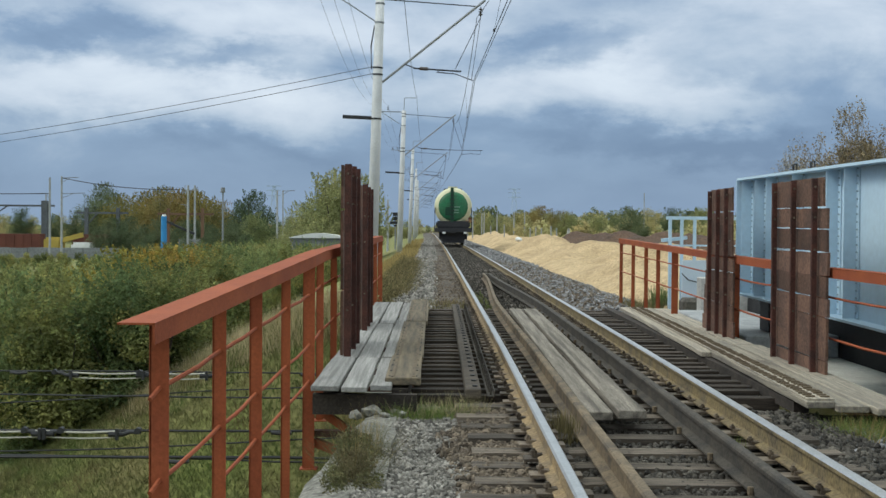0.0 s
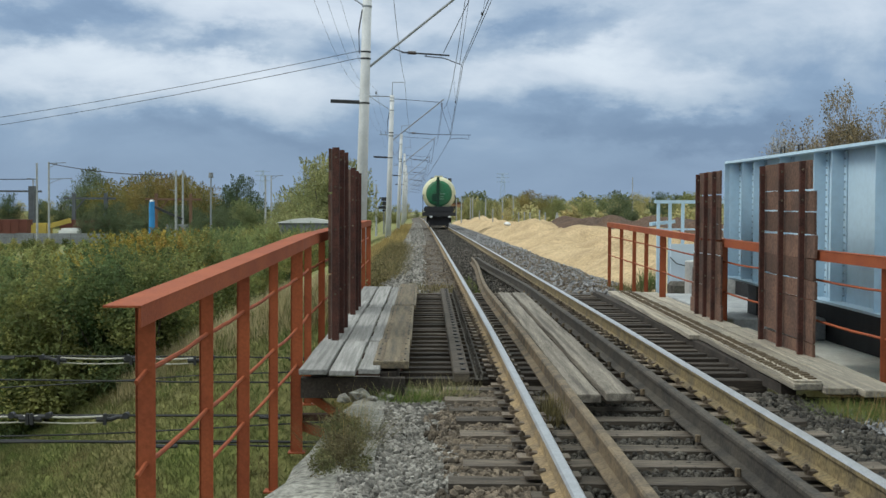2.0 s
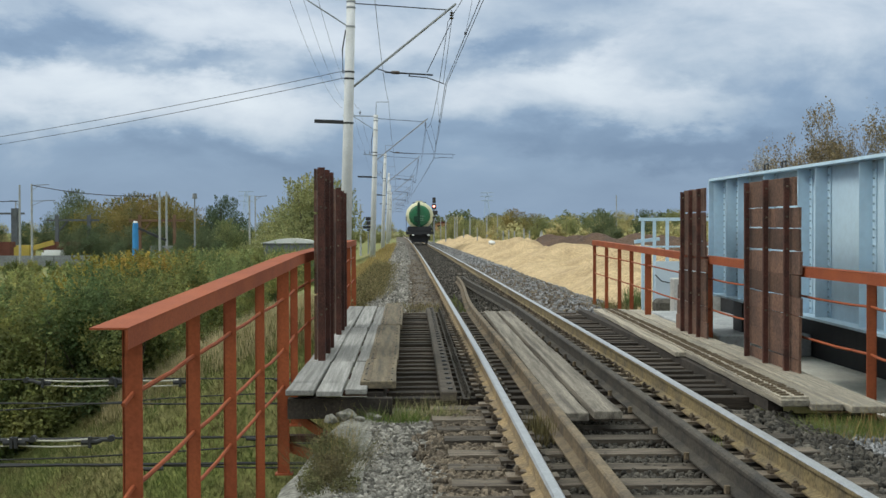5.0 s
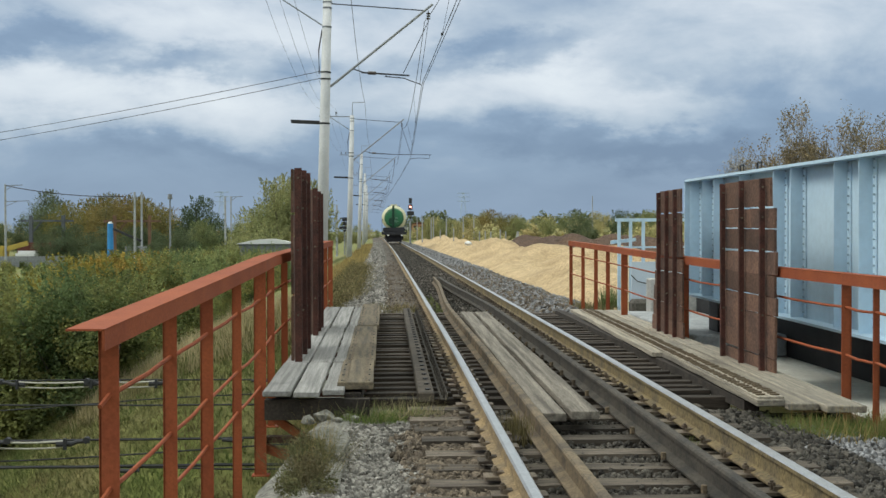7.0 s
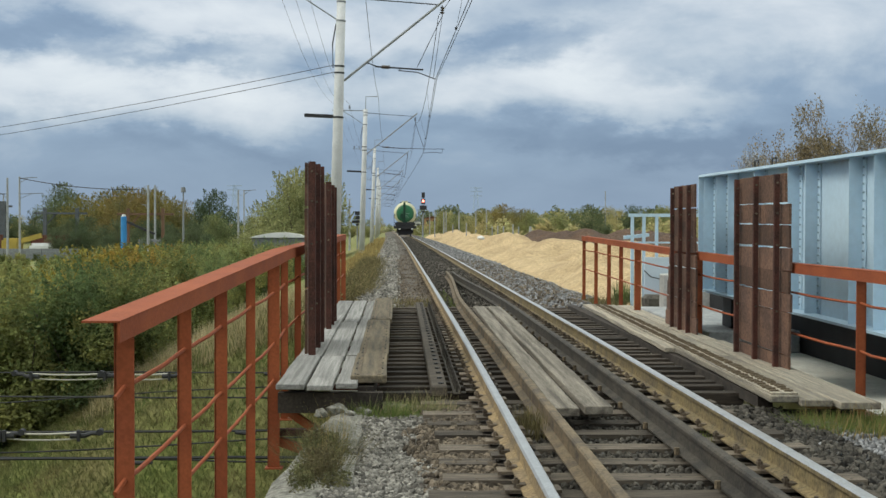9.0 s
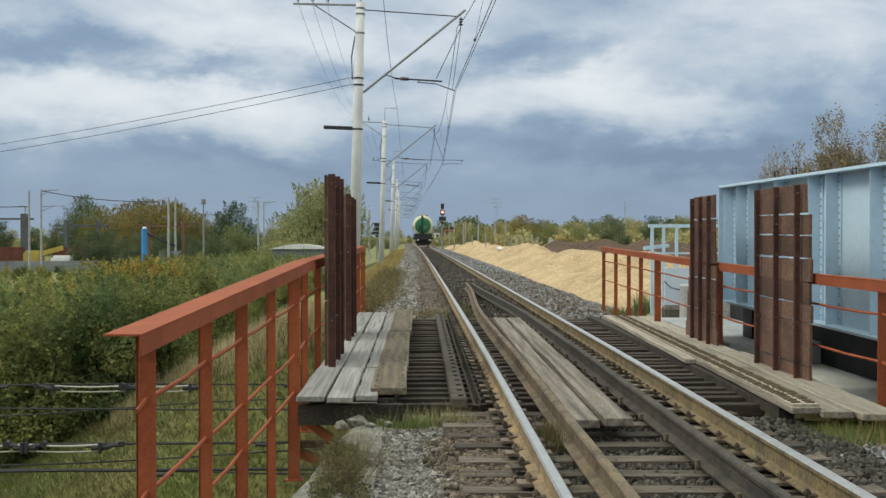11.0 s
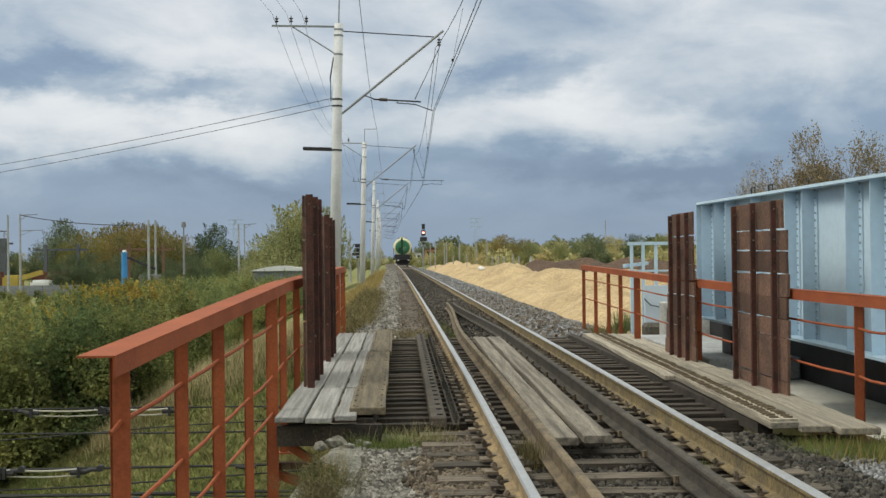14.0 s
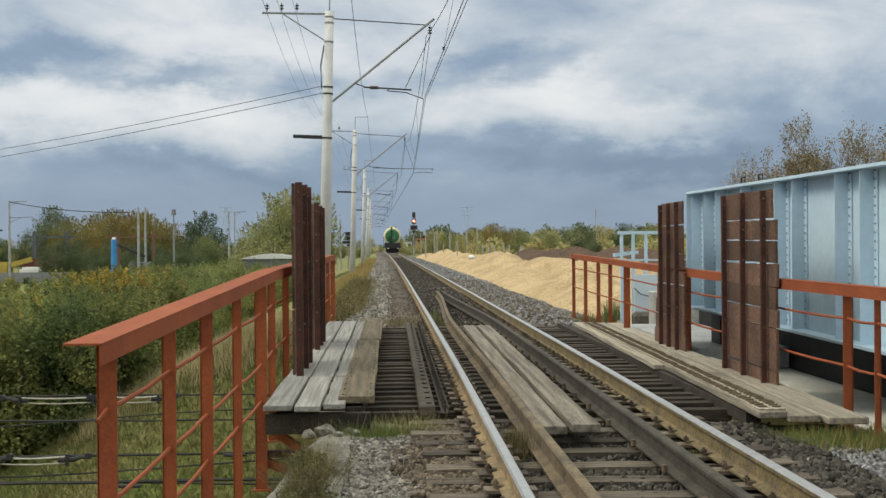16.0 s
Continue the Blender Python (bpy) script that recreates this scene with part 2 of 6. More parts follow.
RAILOLD = mat("dirty_rail_rust", (0.205, 0.155, 0.078), 0.85, var=0.4, scale=4, second=(0.12, 0.095, 0.06), fine=40)
GUARDM = mat("old_rail_rust", (0.165, 0.125, 0.08), 0.85, var=0.4, scale=4, second=(0.075, 0.06, 0.045), fine=50)
GUARDDARK = mat("oily_old_rail", (0.068, 0.058, 0.046), 0.85, var=0.4, scale=4, second=(0.035, 0.031, 0.027), fine=50)
TIE = mat("weathered_sleeper", (0.125, 0.103, 0.08), 0.92, var=0.45, scale=3.5, second=(0.055, 0.045, 0.036), fine=26, stretch=(0.4, 5, 5), objrand=0.4)
PLANK = mat("grey_plank", (0.31, 0.30, 0.285), 0.9, var=0.25, scale=3, second=(0.18, 0.175, 0.165), fine=26, stretch=(9, 0.22, 9), objrand=0.25)
YPLANK = mat("yellowed_plank", (0.20, 0.16, 0.105), 0.9, var=0.35, scale=2.2, second=(0.095, 0.08, 0.06), fine=26, stretch=(7, 0.4, 7), objrand=0.15)
BALLAST = mat("crushed_stone", (0.24, 0.225, 0.20), 0.9, var=0.35, scale=9, second=(0.125, 0.115, 0.10), fine=60, islands=0.65)
GRAVELBED = mat("ballast_bed", (0.115, 0.10, 0.085), 0.95, var=0.45, scale=1.2, second=(0.075, 0.062, 0.052), fine=18, bump=1.0, bdist=0.05)
GRASS = mat("rough_grass", (0.145, 0.165, 0.045), 0.95, var=0.35, scale=0.35, second=(0.20, 0.175, 0.075), fine=5, bump=0.8, bdist=0.1)
SAND = mat("yellow_sand", (0.56, 0.415, 0.24), 0.95, var=0.24, scale=0.7, second=(0.42, 0.305, 0.172), fine=9, bump=1.0, bdist=0.2)
DIRT = mat("brown_soil", (0.115, 0.07, 0.045), 0.95, var=0.45, scale=0.6, second=(0.08, 0.052, 0.038), fine=6, bump=1.0, bdist=0.25)
BLUE = mat("pale_blue_steel_paint", (0.50, 0.645, 0.76), 0.5, var=0.05, scale=1.2, second=(0.46, 0.60, 0.71), fine=14, bump=0.08)
CONCRETE = mat("pale_concrete", (0.50, 0.49, 0.46), 0.9, var=0.15, scale=2, second=(0.40, 0.39, 0.37), fine=25)
POLEM = mat("pole_concrete", (0.58, 0.585, 0.59), 0.85, var=0.1, scale=1.5, second=(0.47, 0.475, 0.48), fine=25)
DARKSTEEL = mat("dark_steel", (0.035, 0.035, 0.038), 0.6, var=0.2, scale=5)
GALV = mat("grey_steel", (0.27, 0.285, 0.30), 0.5, metal=0.3, var=0.2, scale=5)
CREAM = mat("cream_tank_paint", (0.62, 0.60, 0.40), 0.45, var=0.12, scale=1.5, fine=12)
GREEN = mat("green_tank_paint", (0.03, 0.165, 0.075), 0.45, var=0.25, scale=1.2, second=(0.05, 0.13, 0.07), fine=12)
LEAF = mat("leaf_green", (0.17, 0.215, 0.09), 0.8, var=0.45, scale=1.1, second=(0.225, 0.245, 0.095), fine=3, islands=0.28, bump=0, thin=0.55, objrand=0.32)
LEAFY = mat("leaf_yellow", (0.38, 0.255, 0.06), 0.8, var=0.4, scale=0.9, second=(0.24, 0.195, 0.05), fine=3, islands=0.3, bump=0, thin=0.4, objrand=0.25)
BARK = mat("bark", (0.10, 0.085, 0.07), 0.9, var=0.3, scale=3, fine=30)
WIREM = mat("wire_copper_dark", (0.026, 0.027, 0.029), 0.6, var=0.1, bump=0)
WHITEP = mat("white_paint", (0.72, 0.72, 0.70), 0.6, var=0.1, scale=3, bump=0.1)

BROWNSTONE = mat("soiled_stone", (0.15, 0.12, 0.088), 0.95, var=0.35, scale=9, second=(0.085, 0.068, 0.052), fine=60, islands=0.55)
DARKSTONE = mat("oily_stone", (0.078, 0.07, 0.058), 0.9, var=0.35, scale=9, second=(0.04, 0.036, 0.032), fine=60, islands=0.6)
BALLASTBLUE = mat("blue_grey_stone", (0.225, 0.225, 0.23), 0.9, var=0.3, scale=9, second=(0.13, 0.125, 0.12), fine=60, islands=0.55)
OLDCON = mat("crumbled_concrete", (0.29, 0.277, 0.243), 0.95, var=0.55, scale=2.2, second=(0.13, 0.127, 0.108), fine=22, bump=1.0, bdist=0.05)
DARKWOOD = mat("dark_old_timber", (0.05, 0.04, 0.033), 0.95, var=0.35, scale=5, second=(0.03, 0.025, 0.021), fine=40)
PLANKTAN = mat("tan_plank", (0.33, 0.29, 0.225), 0.9, var=0.35, scale=3, second=(0.18, 0.16, 0.135), fine=26, stretch=(9, 0.3, 9), objrand=0.22)
CLIPM = mat("fastening_steel", (0.14, 0.112, 0.08), 0.7, var=0.3, scale=20, second=(0.08, 0.06, 0.045), fine=90, objrand=0.5)
REDWAGON = mat("oxide_brown_wagon", (0.14, 0.05, 0.035), 0.7, var=0.25, scale=0.6)
YELLOWP = mat("yellow_paint", (0.44, 0.33, 0.07), 0.6, var=0.2, scale=0.7)
BRIGHTBLUE = mat("bright_blue_paint", (0.05, 0.25, 0.55), 0.5, var=0.15, scale=1)
GREYBLDG = mat("grey_wall", (0.225, 0.235, 0.245), 0.9, var=0.25, scale=0.3, fine=4)
DRYGRASS = mat("dry_grass_blades", (0.375, 0.275, 0.112), 0.9, var=0.2, scale=2, second=(0.250, 0.188, 0.075), fine=8, islands=0.35, bump=0, thin=0.4)
GREENGRASS = mat("green_grass_blades", (0.14, 0.195, 0.05), 0.85, var=0.3, scale=3, second=(0.20, 0.20, 0.07), fine=8, islands=0.4, bump=0, thin=0.4)
OLIVE = mat("olive_weeds", (0.135, 0.12, 0.052), 0.9, var=0.35, scale=2, second=(0.20, 0.16, 0.08), fine=8, islands=0.45, bump=0, thin=0.4)
PORCELAIN = mat("dark_insulator", (0.06, 0.045, 0.04), 0.3, var=0.1, bump=0, spec=0.5)
PALEINS = mat("pale_rod_insulator", (0.42, 0.40, 0.34), 0.5, var=0.15, scale=8, bump=0.1)
LEAFB = mat("leaf_brown", (0.265, 0.205, 0.12), 0.8, var=0.3, scale=0.5, second=(0.20, 0.18, 0.12), fine=3, islands=0.5, bump=0, thin=0.35)
LEAFD = mat("leaf_dark", (0.14, 0.17, 0.09), 0.8, var=0.3, scale=0.5, fine=3, islands=0.35, bump=0, thin=0.45, objrand=0.2)

BOLTBLUE = mat("blue_bolt_paint", (0.30, 0.40, 0.47), 0.6, var=0.1, bump=0)
# near-black: the deep shade under the girder is put into this colour
VOIDBLACK = mat("void_black", (0.022, 0.022, 0.024), 0.7, var=0.3)
RUSTCON = mat("rust_stained_concrete", (0.30, 0.20, 0.12), 0.95, var=0.3, scale=2, second=(0.17, 0.11, 0.075), fine=15, bump=0.9, bdist=0.03)
PALEBLUE = mat("pale_blue_sheet", (0.56, 0.64, 0.72), 0.6, var=0.08, scale=1)
DARKGREEN = mat("dark_green_steel", (0.015, 0.06, 0.035), 0.6, var=0.2)
PALEGREEN = mat("pale_stencil_paint", (0.30, 0.45, 0.36), 0.7, var=0.15)
REDLIGHT = glow("signal_lens", (1.0, 0.30, 0.22), 4.0)

LEAFO = mat("leaf_olive", (0.18, 0.205, 0.075), 0.8, var=0.5, scale=1.1, second=(0.28, 0.255, 0.09), fine=3, islands=0.28, bump=0, thin=0.55, objrand=0.45)
LEAFYD = mat("leaf_yellow_far", (0.27, 0.195, 0.065), 0.8, var=0.3, scale=0.25, second=(0.15, 0.14, 0.06), fine=2, islands=0.35, bump=0, thin=0.45, objrand=0.15)
LEAFG = mat("leaf_pale_olive", (0.285, 0.285, 0.13), 0.8, var=0.35, scale=0.2, second=(0.36, 0.31, 0.14), fine=2, islands=0.3, bump=0, thin=0.45, objrand=0.3)
GRASSMID = mat("slope_grass_blades", (0.115, 0.15, 0.045), 0.9, var=0.45, scale=0.9, second=(0.18, 0.155, 0.07), fine=8, islands=0.4, bump=0, thin=0.4)
PALEDRY = mat("pale_dry_blades", (0.50, 0.42, 0.25), 0.9, var=0.2, scale=1, second=(0.30, 0.26, 0.13), fine=8, islands=0.3, bump=0, thin=0.4)

# the haze of distance is put into the pylon steel's pale blue colour
HAZESTEEL = mat("hazed_steel", (0.38, 0.46, 0.57), 0.8, var=0.05, bump=0)
RUSTYG = mat("rust_orange_steel", (0.17, 0.10, 0.065), 0.8, var=0.2, scale=1)
BRICKY = mat("orange_plaster", (0.42, 0.24, 0.13), 0.9, var=0.15, scale=0.5)

BRIDGETIE = mat("dark_bridge_timber", (0.07, 0.054, 0.041), 0.92, var=0.45, scale=5, second=(0.03, 0.025, 0.021), fine=26, stretch=(0.3, 6, 6), objrand=0.5)
WORNPLANK = mat("worn_dirty_plank", (0.215, 0.19, 0.155), 0.9, var=0.5, scale=1.8, second=(0.085, 0.073, 0.06), fine=26, stretch=(9, 0.28, 9), objrand=0.1)

FENCECON = mat("weathered_post_concrete", (0.36, 0.37, 0.375), 0.9, var=0.2, scale=2, second=(0.27, 0.28, 0.285), fine=25)
NEWCON = mat("new_concrete", (0.72, 0.70, 0.63), 0.9, var=0.12, scale=1.5, second=(0.58, 0.55, 0.48), fine=20)
LEAFGREY = mat("leaf_pale_grey", (0.36, 0.34, 0.29), 0.8, var=0.3, scale=0.5, second=(0.22, 0.20, 0.16), fine=3, islands=0.5, bump=0, thin=0.35)
BRUSHM = mat("dark_brush", (0.15, 0.125, 0.065), 0.9, var=0.4, scale=4, second=(0.11, 0.12, 0.05), fine=12, islands=0.4, bump=0, thin=0.3)
YARDSTEEL = mat("weathered_yard_steel", (0.11, 0.12, 0.13), 0.7, var=0.25, scale=1)
BARKGREY = mat("grey_bark", (0.20, 0.185, 0.16), 0.9, var=0.3, scale=3, fine=30)
LEAFT = mat("leaf_tall_tree", (0.255, 0.27, 0.125), 0.8, var=0.35, scale=0.3, second=(0.33, 0.31, 0.135), fine=2, islands=0.35, bump=0, thin=0.5, objrand=0.2)


# ---- ground ----
def smooth(a, b, v):
    k = min(1, max(0, (v - a) / (b - a)))
    return k * k * (3 - 2 * k)


def ground_z(x, y):
    n1 = noise.noise((x * 0.12, y * 0.12, 0.3)) * 0.5 + noise.noise((x * 0.5, y * 0.5, 2.3)) * 0.12
    xx = x - bend(y)
    if xx < 0:
        z = -0.45 - 4.6 * smooth(2.9, 14, -xx) + n1 * smooth(3.2, 6, -xx)
        low = -3.5 - 1.7 * (1 - smooth(40, 110, math.hypot(x, y)))
        if -xx > 8:
            z = max(z, low + n1 * 0.6)
        start = smooth(4.0, 7.5, y) if xx < -2.3 else smooth(11.2, 11.6, y)
        cut = start * (1 - smooth(24.5, 31, y))
    else:
        z = -0.45 - 0.5 * smooth(2.6, 5, xx) + n1 * 0.25 * smooth(3.0, 6, xx) - 0.9 * smooth(40, 120, xx)
        start = smooth(11.2, 11.6, y)
        cut = start * (1 - smooth(24.5, 26, y)) * (1 - smooth(40, 70, xx))
    return z * (1 - cut) + min(z, -6.3 + n1) * cut


def ground():
    bm = BM()
    def axis(cuts):
        out = []
        for a, b, s in cuts:
            k = max(1, round((b - a) / s)); out += [a + (b - a) * i / k for i in range(k)]
        return out + [cuts[-1][1]]
    xs = axis([(-4000, -400, 600), (-400, -120, 20), (-120, -30, 3), (-30, -8, 0.8), (-8, 8, 0.35), (8, 30, 1), (30, 120, 5), (120, 400, 40), (400, 4000, 600)])
    ys = axis([(-300, -20, 40), (-20, 0, 2), (0, 45, 0.5), (45, 120, 2), (120, 400, 10), (400, 4500, 400)])
    grid = [[bm.verts.new((x, y, ground_z(x, y))) for x in xs] for y in ys]
    for q, w in zip(grid, grid[1:]):
        for i in range(len(xs) - 1):
            bm.faces.new((q[i], q[i + 1], w[i + 1], w[i]))
    ob = part("ground", bm, GRASS, smooth=True)
    tagged(ob, "rough autumn grass sloping down beside the railway embankment", "ground", kind="structure")


ground()


# ---- ballast, soil, sand ----
def scatter_mesh(name, base_v, base_f, mats4, material, label, category, mat_index=None):
    """Many rigid pieces joined into one mesh: base shape times a list of 4x4 arrays."""
    base_v = np.array(base_v); nv = len(base_v)
    M = np.array(mats4)
    v = np.einsum("nij,kj->nki", M[:, :3, :3], base_v) + M[:, None, :3, 3]
    f = (np.array(base_f)[None] + (np.arange(len(M)) * nv)[:, None, None]).reshape(-1, len(base_f[0]))
    me = bpy.data.meshes.new(name)
    me.from_pydata(v.reshape(-1, 3).tolist(), [], f.tolist())
    me.materials.append(material)
    ob = new(name, me)
    if label:
        tagged(ob, label, category, kind="stuff")
    return ob


def stone_shape():
    bm = BM(); bmesh.ops.create_icosphere(bm, subdivisions=1, radius=1)
    rnd = random.Random(4)
    for v in bm.verts:
        v.co *= rnd.uniform(0.75, 1.15)
    vs = [tuple(v.co) for v in bm.verts]; fs = [tuple(q.index for q in f.verts) for f in bm.faces]
    bm.free()
    return vs, fs


STONE_V, STONE_F = stone_shape()


def stones(n, xr, yr, zf, size, seed, material, label, keep=None):
    rnd = random.Random(seed); out = []
    while len(out) < n:
        x, y = rnd.uniform(*xr), rnd.uniform(*yr)
        if keep and not keep(x, y, rnd):
            continue
        s = rnd.uniform(*size)
        m = pose(x + bend(y), y, zf(x, y) + rnd.uniform(-0.4, 0.6) * s, rnd.uniform(0, 360), rnd.uniform(0, 360), rnd.uniform(0, 360)) @ Matrix.Diagonal((s, s * rnd.uniform(.6, 1), s * rnd.uniform(.5, .9), 1))
        out.append([list(r) for r in m])
    return scatter_mesh("ballast", STONE_V, STONE_F, out, material, label, "ballast stones")


def bed():
    """Ballast bed: a low bank under the sleepers, broken by the bridge."""
    for (a, b) in ((-8, 11.55), (24.72, 420)):
        bm = BM()
        prof = [(-3.1, -0.75), (-2.55, -0.36), (-1.9, -0.30), (-1.3, -0.255), (0, -0.27), (1.3, -0.255), (1.9, -0.30), (2.7, -0.36), (4.6, -0.95)] if a > 20 else \
            [(-2.2, -0.5), (-2.1, -0.33), (-1.7, -0.31), (-1.3, -0.27), (0, -0.30), (1.3, -0.27), (1.9, -0.30), (2.7, -0.36), (3.1, -0.6)]
        ys = []
        y = a
        while y < b:
            ys.append(y); y += 0.25 if y < 70 else 4
        ys.append(b)
        fine = []
        for (x0, z0), (x1, z1) in zip(prof, prof[1:]):
            for k in range(4):
                fine.append((x0 + (x1 - x0) * k / 4, z0 + (z1 - z0) * k / 4))
        fine.append(prof[-1])
        rows = [[bm.verts.new((x + bend(y), y, z + 0.045 * noise.noise((x * 2, y * 2, 1)) + 0.02 * noise.noise((x * 7, y * 7, 5)))) for x, z in fine] for y in ys]
        for q, w in zip(rows, rows[1:]):
            for i in range(len(fine) - 1):
                bm.faces.new((q[i], q[i + 1], w[i + 1], w[i]))
        tagged(part("track_bed", bm, GRAVELBED, smooth=True), "dirty brown-grey ballast bed under the track", "track bed", kind="structure")


bed()
stones(11000, (-2.1, -1.15), (7.0, 11.6), lambda x, y: -0.30 + 0.05 * noise.noise((x * 2, y * 2, 1)), (0.010, 0.034), 1, BALLAST, "pale grey crushed stone ballast beside the track", lambda x, y, r: r.random() > smooth(-1.45, -1.1, x + .25 * noise.noise((x, y * 1.3, 4))))
stones(5200, (-1.8, -0.9), (7.0, 11.7), lambda x, y: -0.27, (0.016, 0.042), 2, BROWNSTONE, "brown soiled ballast among the sleeper ends", lambda x, y, r: r.random() < smooth(-1.5, -1.1, x + .25 * noise.noise((x, y * 1.3, 4))))
stones(4200, (0.95, 1.85), (7.0, 11.3), lambda x, y: -0.275, (0.016, 0.045), 9, DARKSTONE, "dark soiled ballast beside the far rail")
stones(5200, (-0.72, 0.75), (6.5, 11.6), lambda x, y: -0.262, (0.014, 0.036), 3, DARKSTONE, "dark oily ballast between the rails")
stones(4600, (1.6, 3.2), (7.0, 10.7), lambda x, y: -0.29 - 0.05 * max(0, x - 2), (0.012, 0.036), 5, BALLASTBLUE, "grey crushed stone ballast beside the far rail")
stones(5200, (-2.6, -1.5), (25.5, 75), lambda x, y: -0.29 - 0.05 * max(0, -x - 1.9), (0.03, 0.065), 6, BALLAST, "pale grey ballast shoulder beyond the bridge", lambda x, y, r: r.random() < 25 / y * (1 - smooth(-1.65, -1.2, x + .3 * noise.noise((x, y * .5, 7)))))
stones(9500, (1.25, 4.3), (25.5, 75), lambda x, y: -0.29 - 0.26 * max(0, x - 2.4), (0.03, 0.06), 7, BALLASTBLUE, "blue-grey ballast shoulder beyond the bridge", lambda x, y, r: r.random() < 25 / y)
stones(2500, (1.3, 3.6), (25.5, 60), lambda x, y: -0.28 - 0.26 * max(0, x - 2.4), (0.03, 0.06), 10, BROWNSTONE, "brown soiled stones on the ballast shoulder", lambda x, y, r: r.random() < 25 / y)
stones(3200, (-0.75, 0.75), (25.5, 60), lambda x, y: -0.25, (0.02, 0.04), 8, DARKSTONE, "dark oily ballast between the rails", lambda x, y, r: r.random() < 25 / y)

stones(4200, (-2.6, -1.45), (60, 190), lambda x, y: -0.29 - 0.05 * max(0, -x - 1.9), (0.05, 0.10), 12, BALLAST, "pale grey ballast shoulder far along the track", lambda x, y, r: r.random() < 60 / y)
stones(4200, (-0.75, 0.75), (58, 170), lambda x, y: -0.25, (0.03, 0.06), 13, DARKSTONE, "dark oily ballast far between the rails", lambda x, y, r: r.random() < 58 / y)
stones(5200, (1.1, 4.2), (60, 190), lambda x, y: -0.29 - 0.26 * max(0, x - 2.4), (0.05, 0.09), 14, BALLASTBLUE, "blue-grey ballast shoulder far along the track", lambda x, y, r: r.random() < 60 / y)

stones(3000, (-1.6, -0.9), (25.5, 70), lambda x, y: -0.27, (0.02, 0.045), 15, BROWNSTONE, "brown soiled ballast along the sleeper ends beyond the bridge", lambda x, y, r: r.random() < 25 / y)


def heap(name, line, half, top, base, material, label, category, seed, jag=0.35, step=0.6):
    """A long uneven bank along a line of (x, y) points."""
    bm = BM(); pts = []
    for (x0, y0), (x1, y1) in zip(line, line[1:]):
        k = max(1, int(math.hypot(x1 - x0, y1 - y0) / (step if y0 < 120 else step * 4)))
        pts += [(x0 + (x1 - x0) * i / k, y0 + (y1 - y0) * i / k) for i in range(k)]
    rows = []
    n = 22
    for i, (x, y) in enumerate(pts):
        ends = min(1, i / 8, (len(pts) - 1 - i) / 8)
        row = []
        for j in range(n + 1):
            u = -1 + 2 * j / n
            q = noise.noise((x * .25 + u * 1.5, y * .25, seed)) * jag + noise.noise((x * .8, y * .8 + u * 4, seed + 3)) * jag * .4 + noise.noise((u * 9, y * 2.4, seed + 8)) * jag * .1
            h = (1 - abs(u) ** 1.6) * (1 + q) * ends
            row.append(bm.verts.new((x + u * half + noise.noise((y * .2, u, seed)) * .3, y, base + (top - base) * max(0, h) - 0.3 * (1 - ends))))
        rows.append(row)
    for q, w in zip(rows, rows[1:]):
        for j in range(n):
            bm.faces.new((q[j], q[j + 1], w[j + 1], w[j]))
    return tagged(part(name, bm, material, smooth=True), label, category, kind="structure")


heap("sand_bank", [(7.3, 26), (7.1, 36), (7.0, 60), (6.9, 100), (6.5, 160), (5.9, 230)], 4.6, 0.14, -1.15, SAND, "long bank of yellow sand beside the track", "sand bank", 1.0, 0.8)
heap("soil_heap", [(12.2, 44), (11.4, 58), (11.0, 72), (10.6, 86), (10.3, 100), (10.4, 112)], 3.6, .85, -.9, DIRT, "heap of dug brown soil behind the sand", "soil heap", 5.0, 0.3)


# ---- bridge body ----
def block(name, dims, material, label, category, kind="structure", bev=0.02):
    bm = BM(); box(bm, *dims)
    bmesh.ops.bevel(bm, geom=bm.edges[:], offset=bev, segments=1, affect="EDGES")
    return tagged(part(name, bm, material), label, category, kind=kind)


block("abutment", (-2.0, 2.7, 10.6, 11.7, -7, -0.46), CONCRETE, "grey concrete bridge abutment under the track", "abutment")
block("abutment", (-3.0, 9.0, 24.6, 25.6, -7, -0.48), CONCRETE, "far grey concrete bridge abutment", "abutment")
def cheek_wall():
    """The wing leans outwards and sinks towards its near end."""
    bm = BM()
    prof = [(-2.26, -7), (-1.9, -7), (-1.9, -0.27), (-2.1, -0.22), (-2.2, -0.25), (-2.26, -0.6)]
    extrude_profile(bm, prof, 4, 11.15, ys=[4, 5, 6, 6.5, 7, 7.5, 8, 8.4, 8.8, 9.2, 9.6, 10, 10.4, 10.8, 11.15])
    for v in bm.verts:
        k = max(0, 10.7 - v.co.y)
        if v.co.x < -2:
            v.co.x -= .105 * k; v.co.z -= .03 * k
        v.co += Vector((noise.noise(v.co * 1.9), noise.noise(v.co * 1.3 + Vector((5, 0, 0))), noise.noise(v.co * 2.6))) * 0.05
    tagged(part("abutment_wing", bm, OLDCON), "crumbling grey concrete abutment wing", "wing wall", kind="structure")
cheek_wall()
for i, (x, y, s) in enumerate(((-2.13, 11.0, .11), (-2.27, 10.9, .07), (-1.95, 11.12, .06), (-2.03, 10.85, .05), (-1.88, 10.95, .045))):
    bm = BM(); bmesh.ops.create_icosphere(bm, subdivisions=1, radius=s)
    for v in bm.verts:
        v.co *= 1 + 0.6 * noise.noise(v.co * 14 + Vector((i * 7, 0, 0)))
        v.co.z *= .7
    ob = part("concrete_lump", bm, OLDCON); ob.matrix_basis = pose(x, y, -0.24)
    tagged(ob, "broken pale lump of concrete on the abutment", "rubble", "concrete rubble")


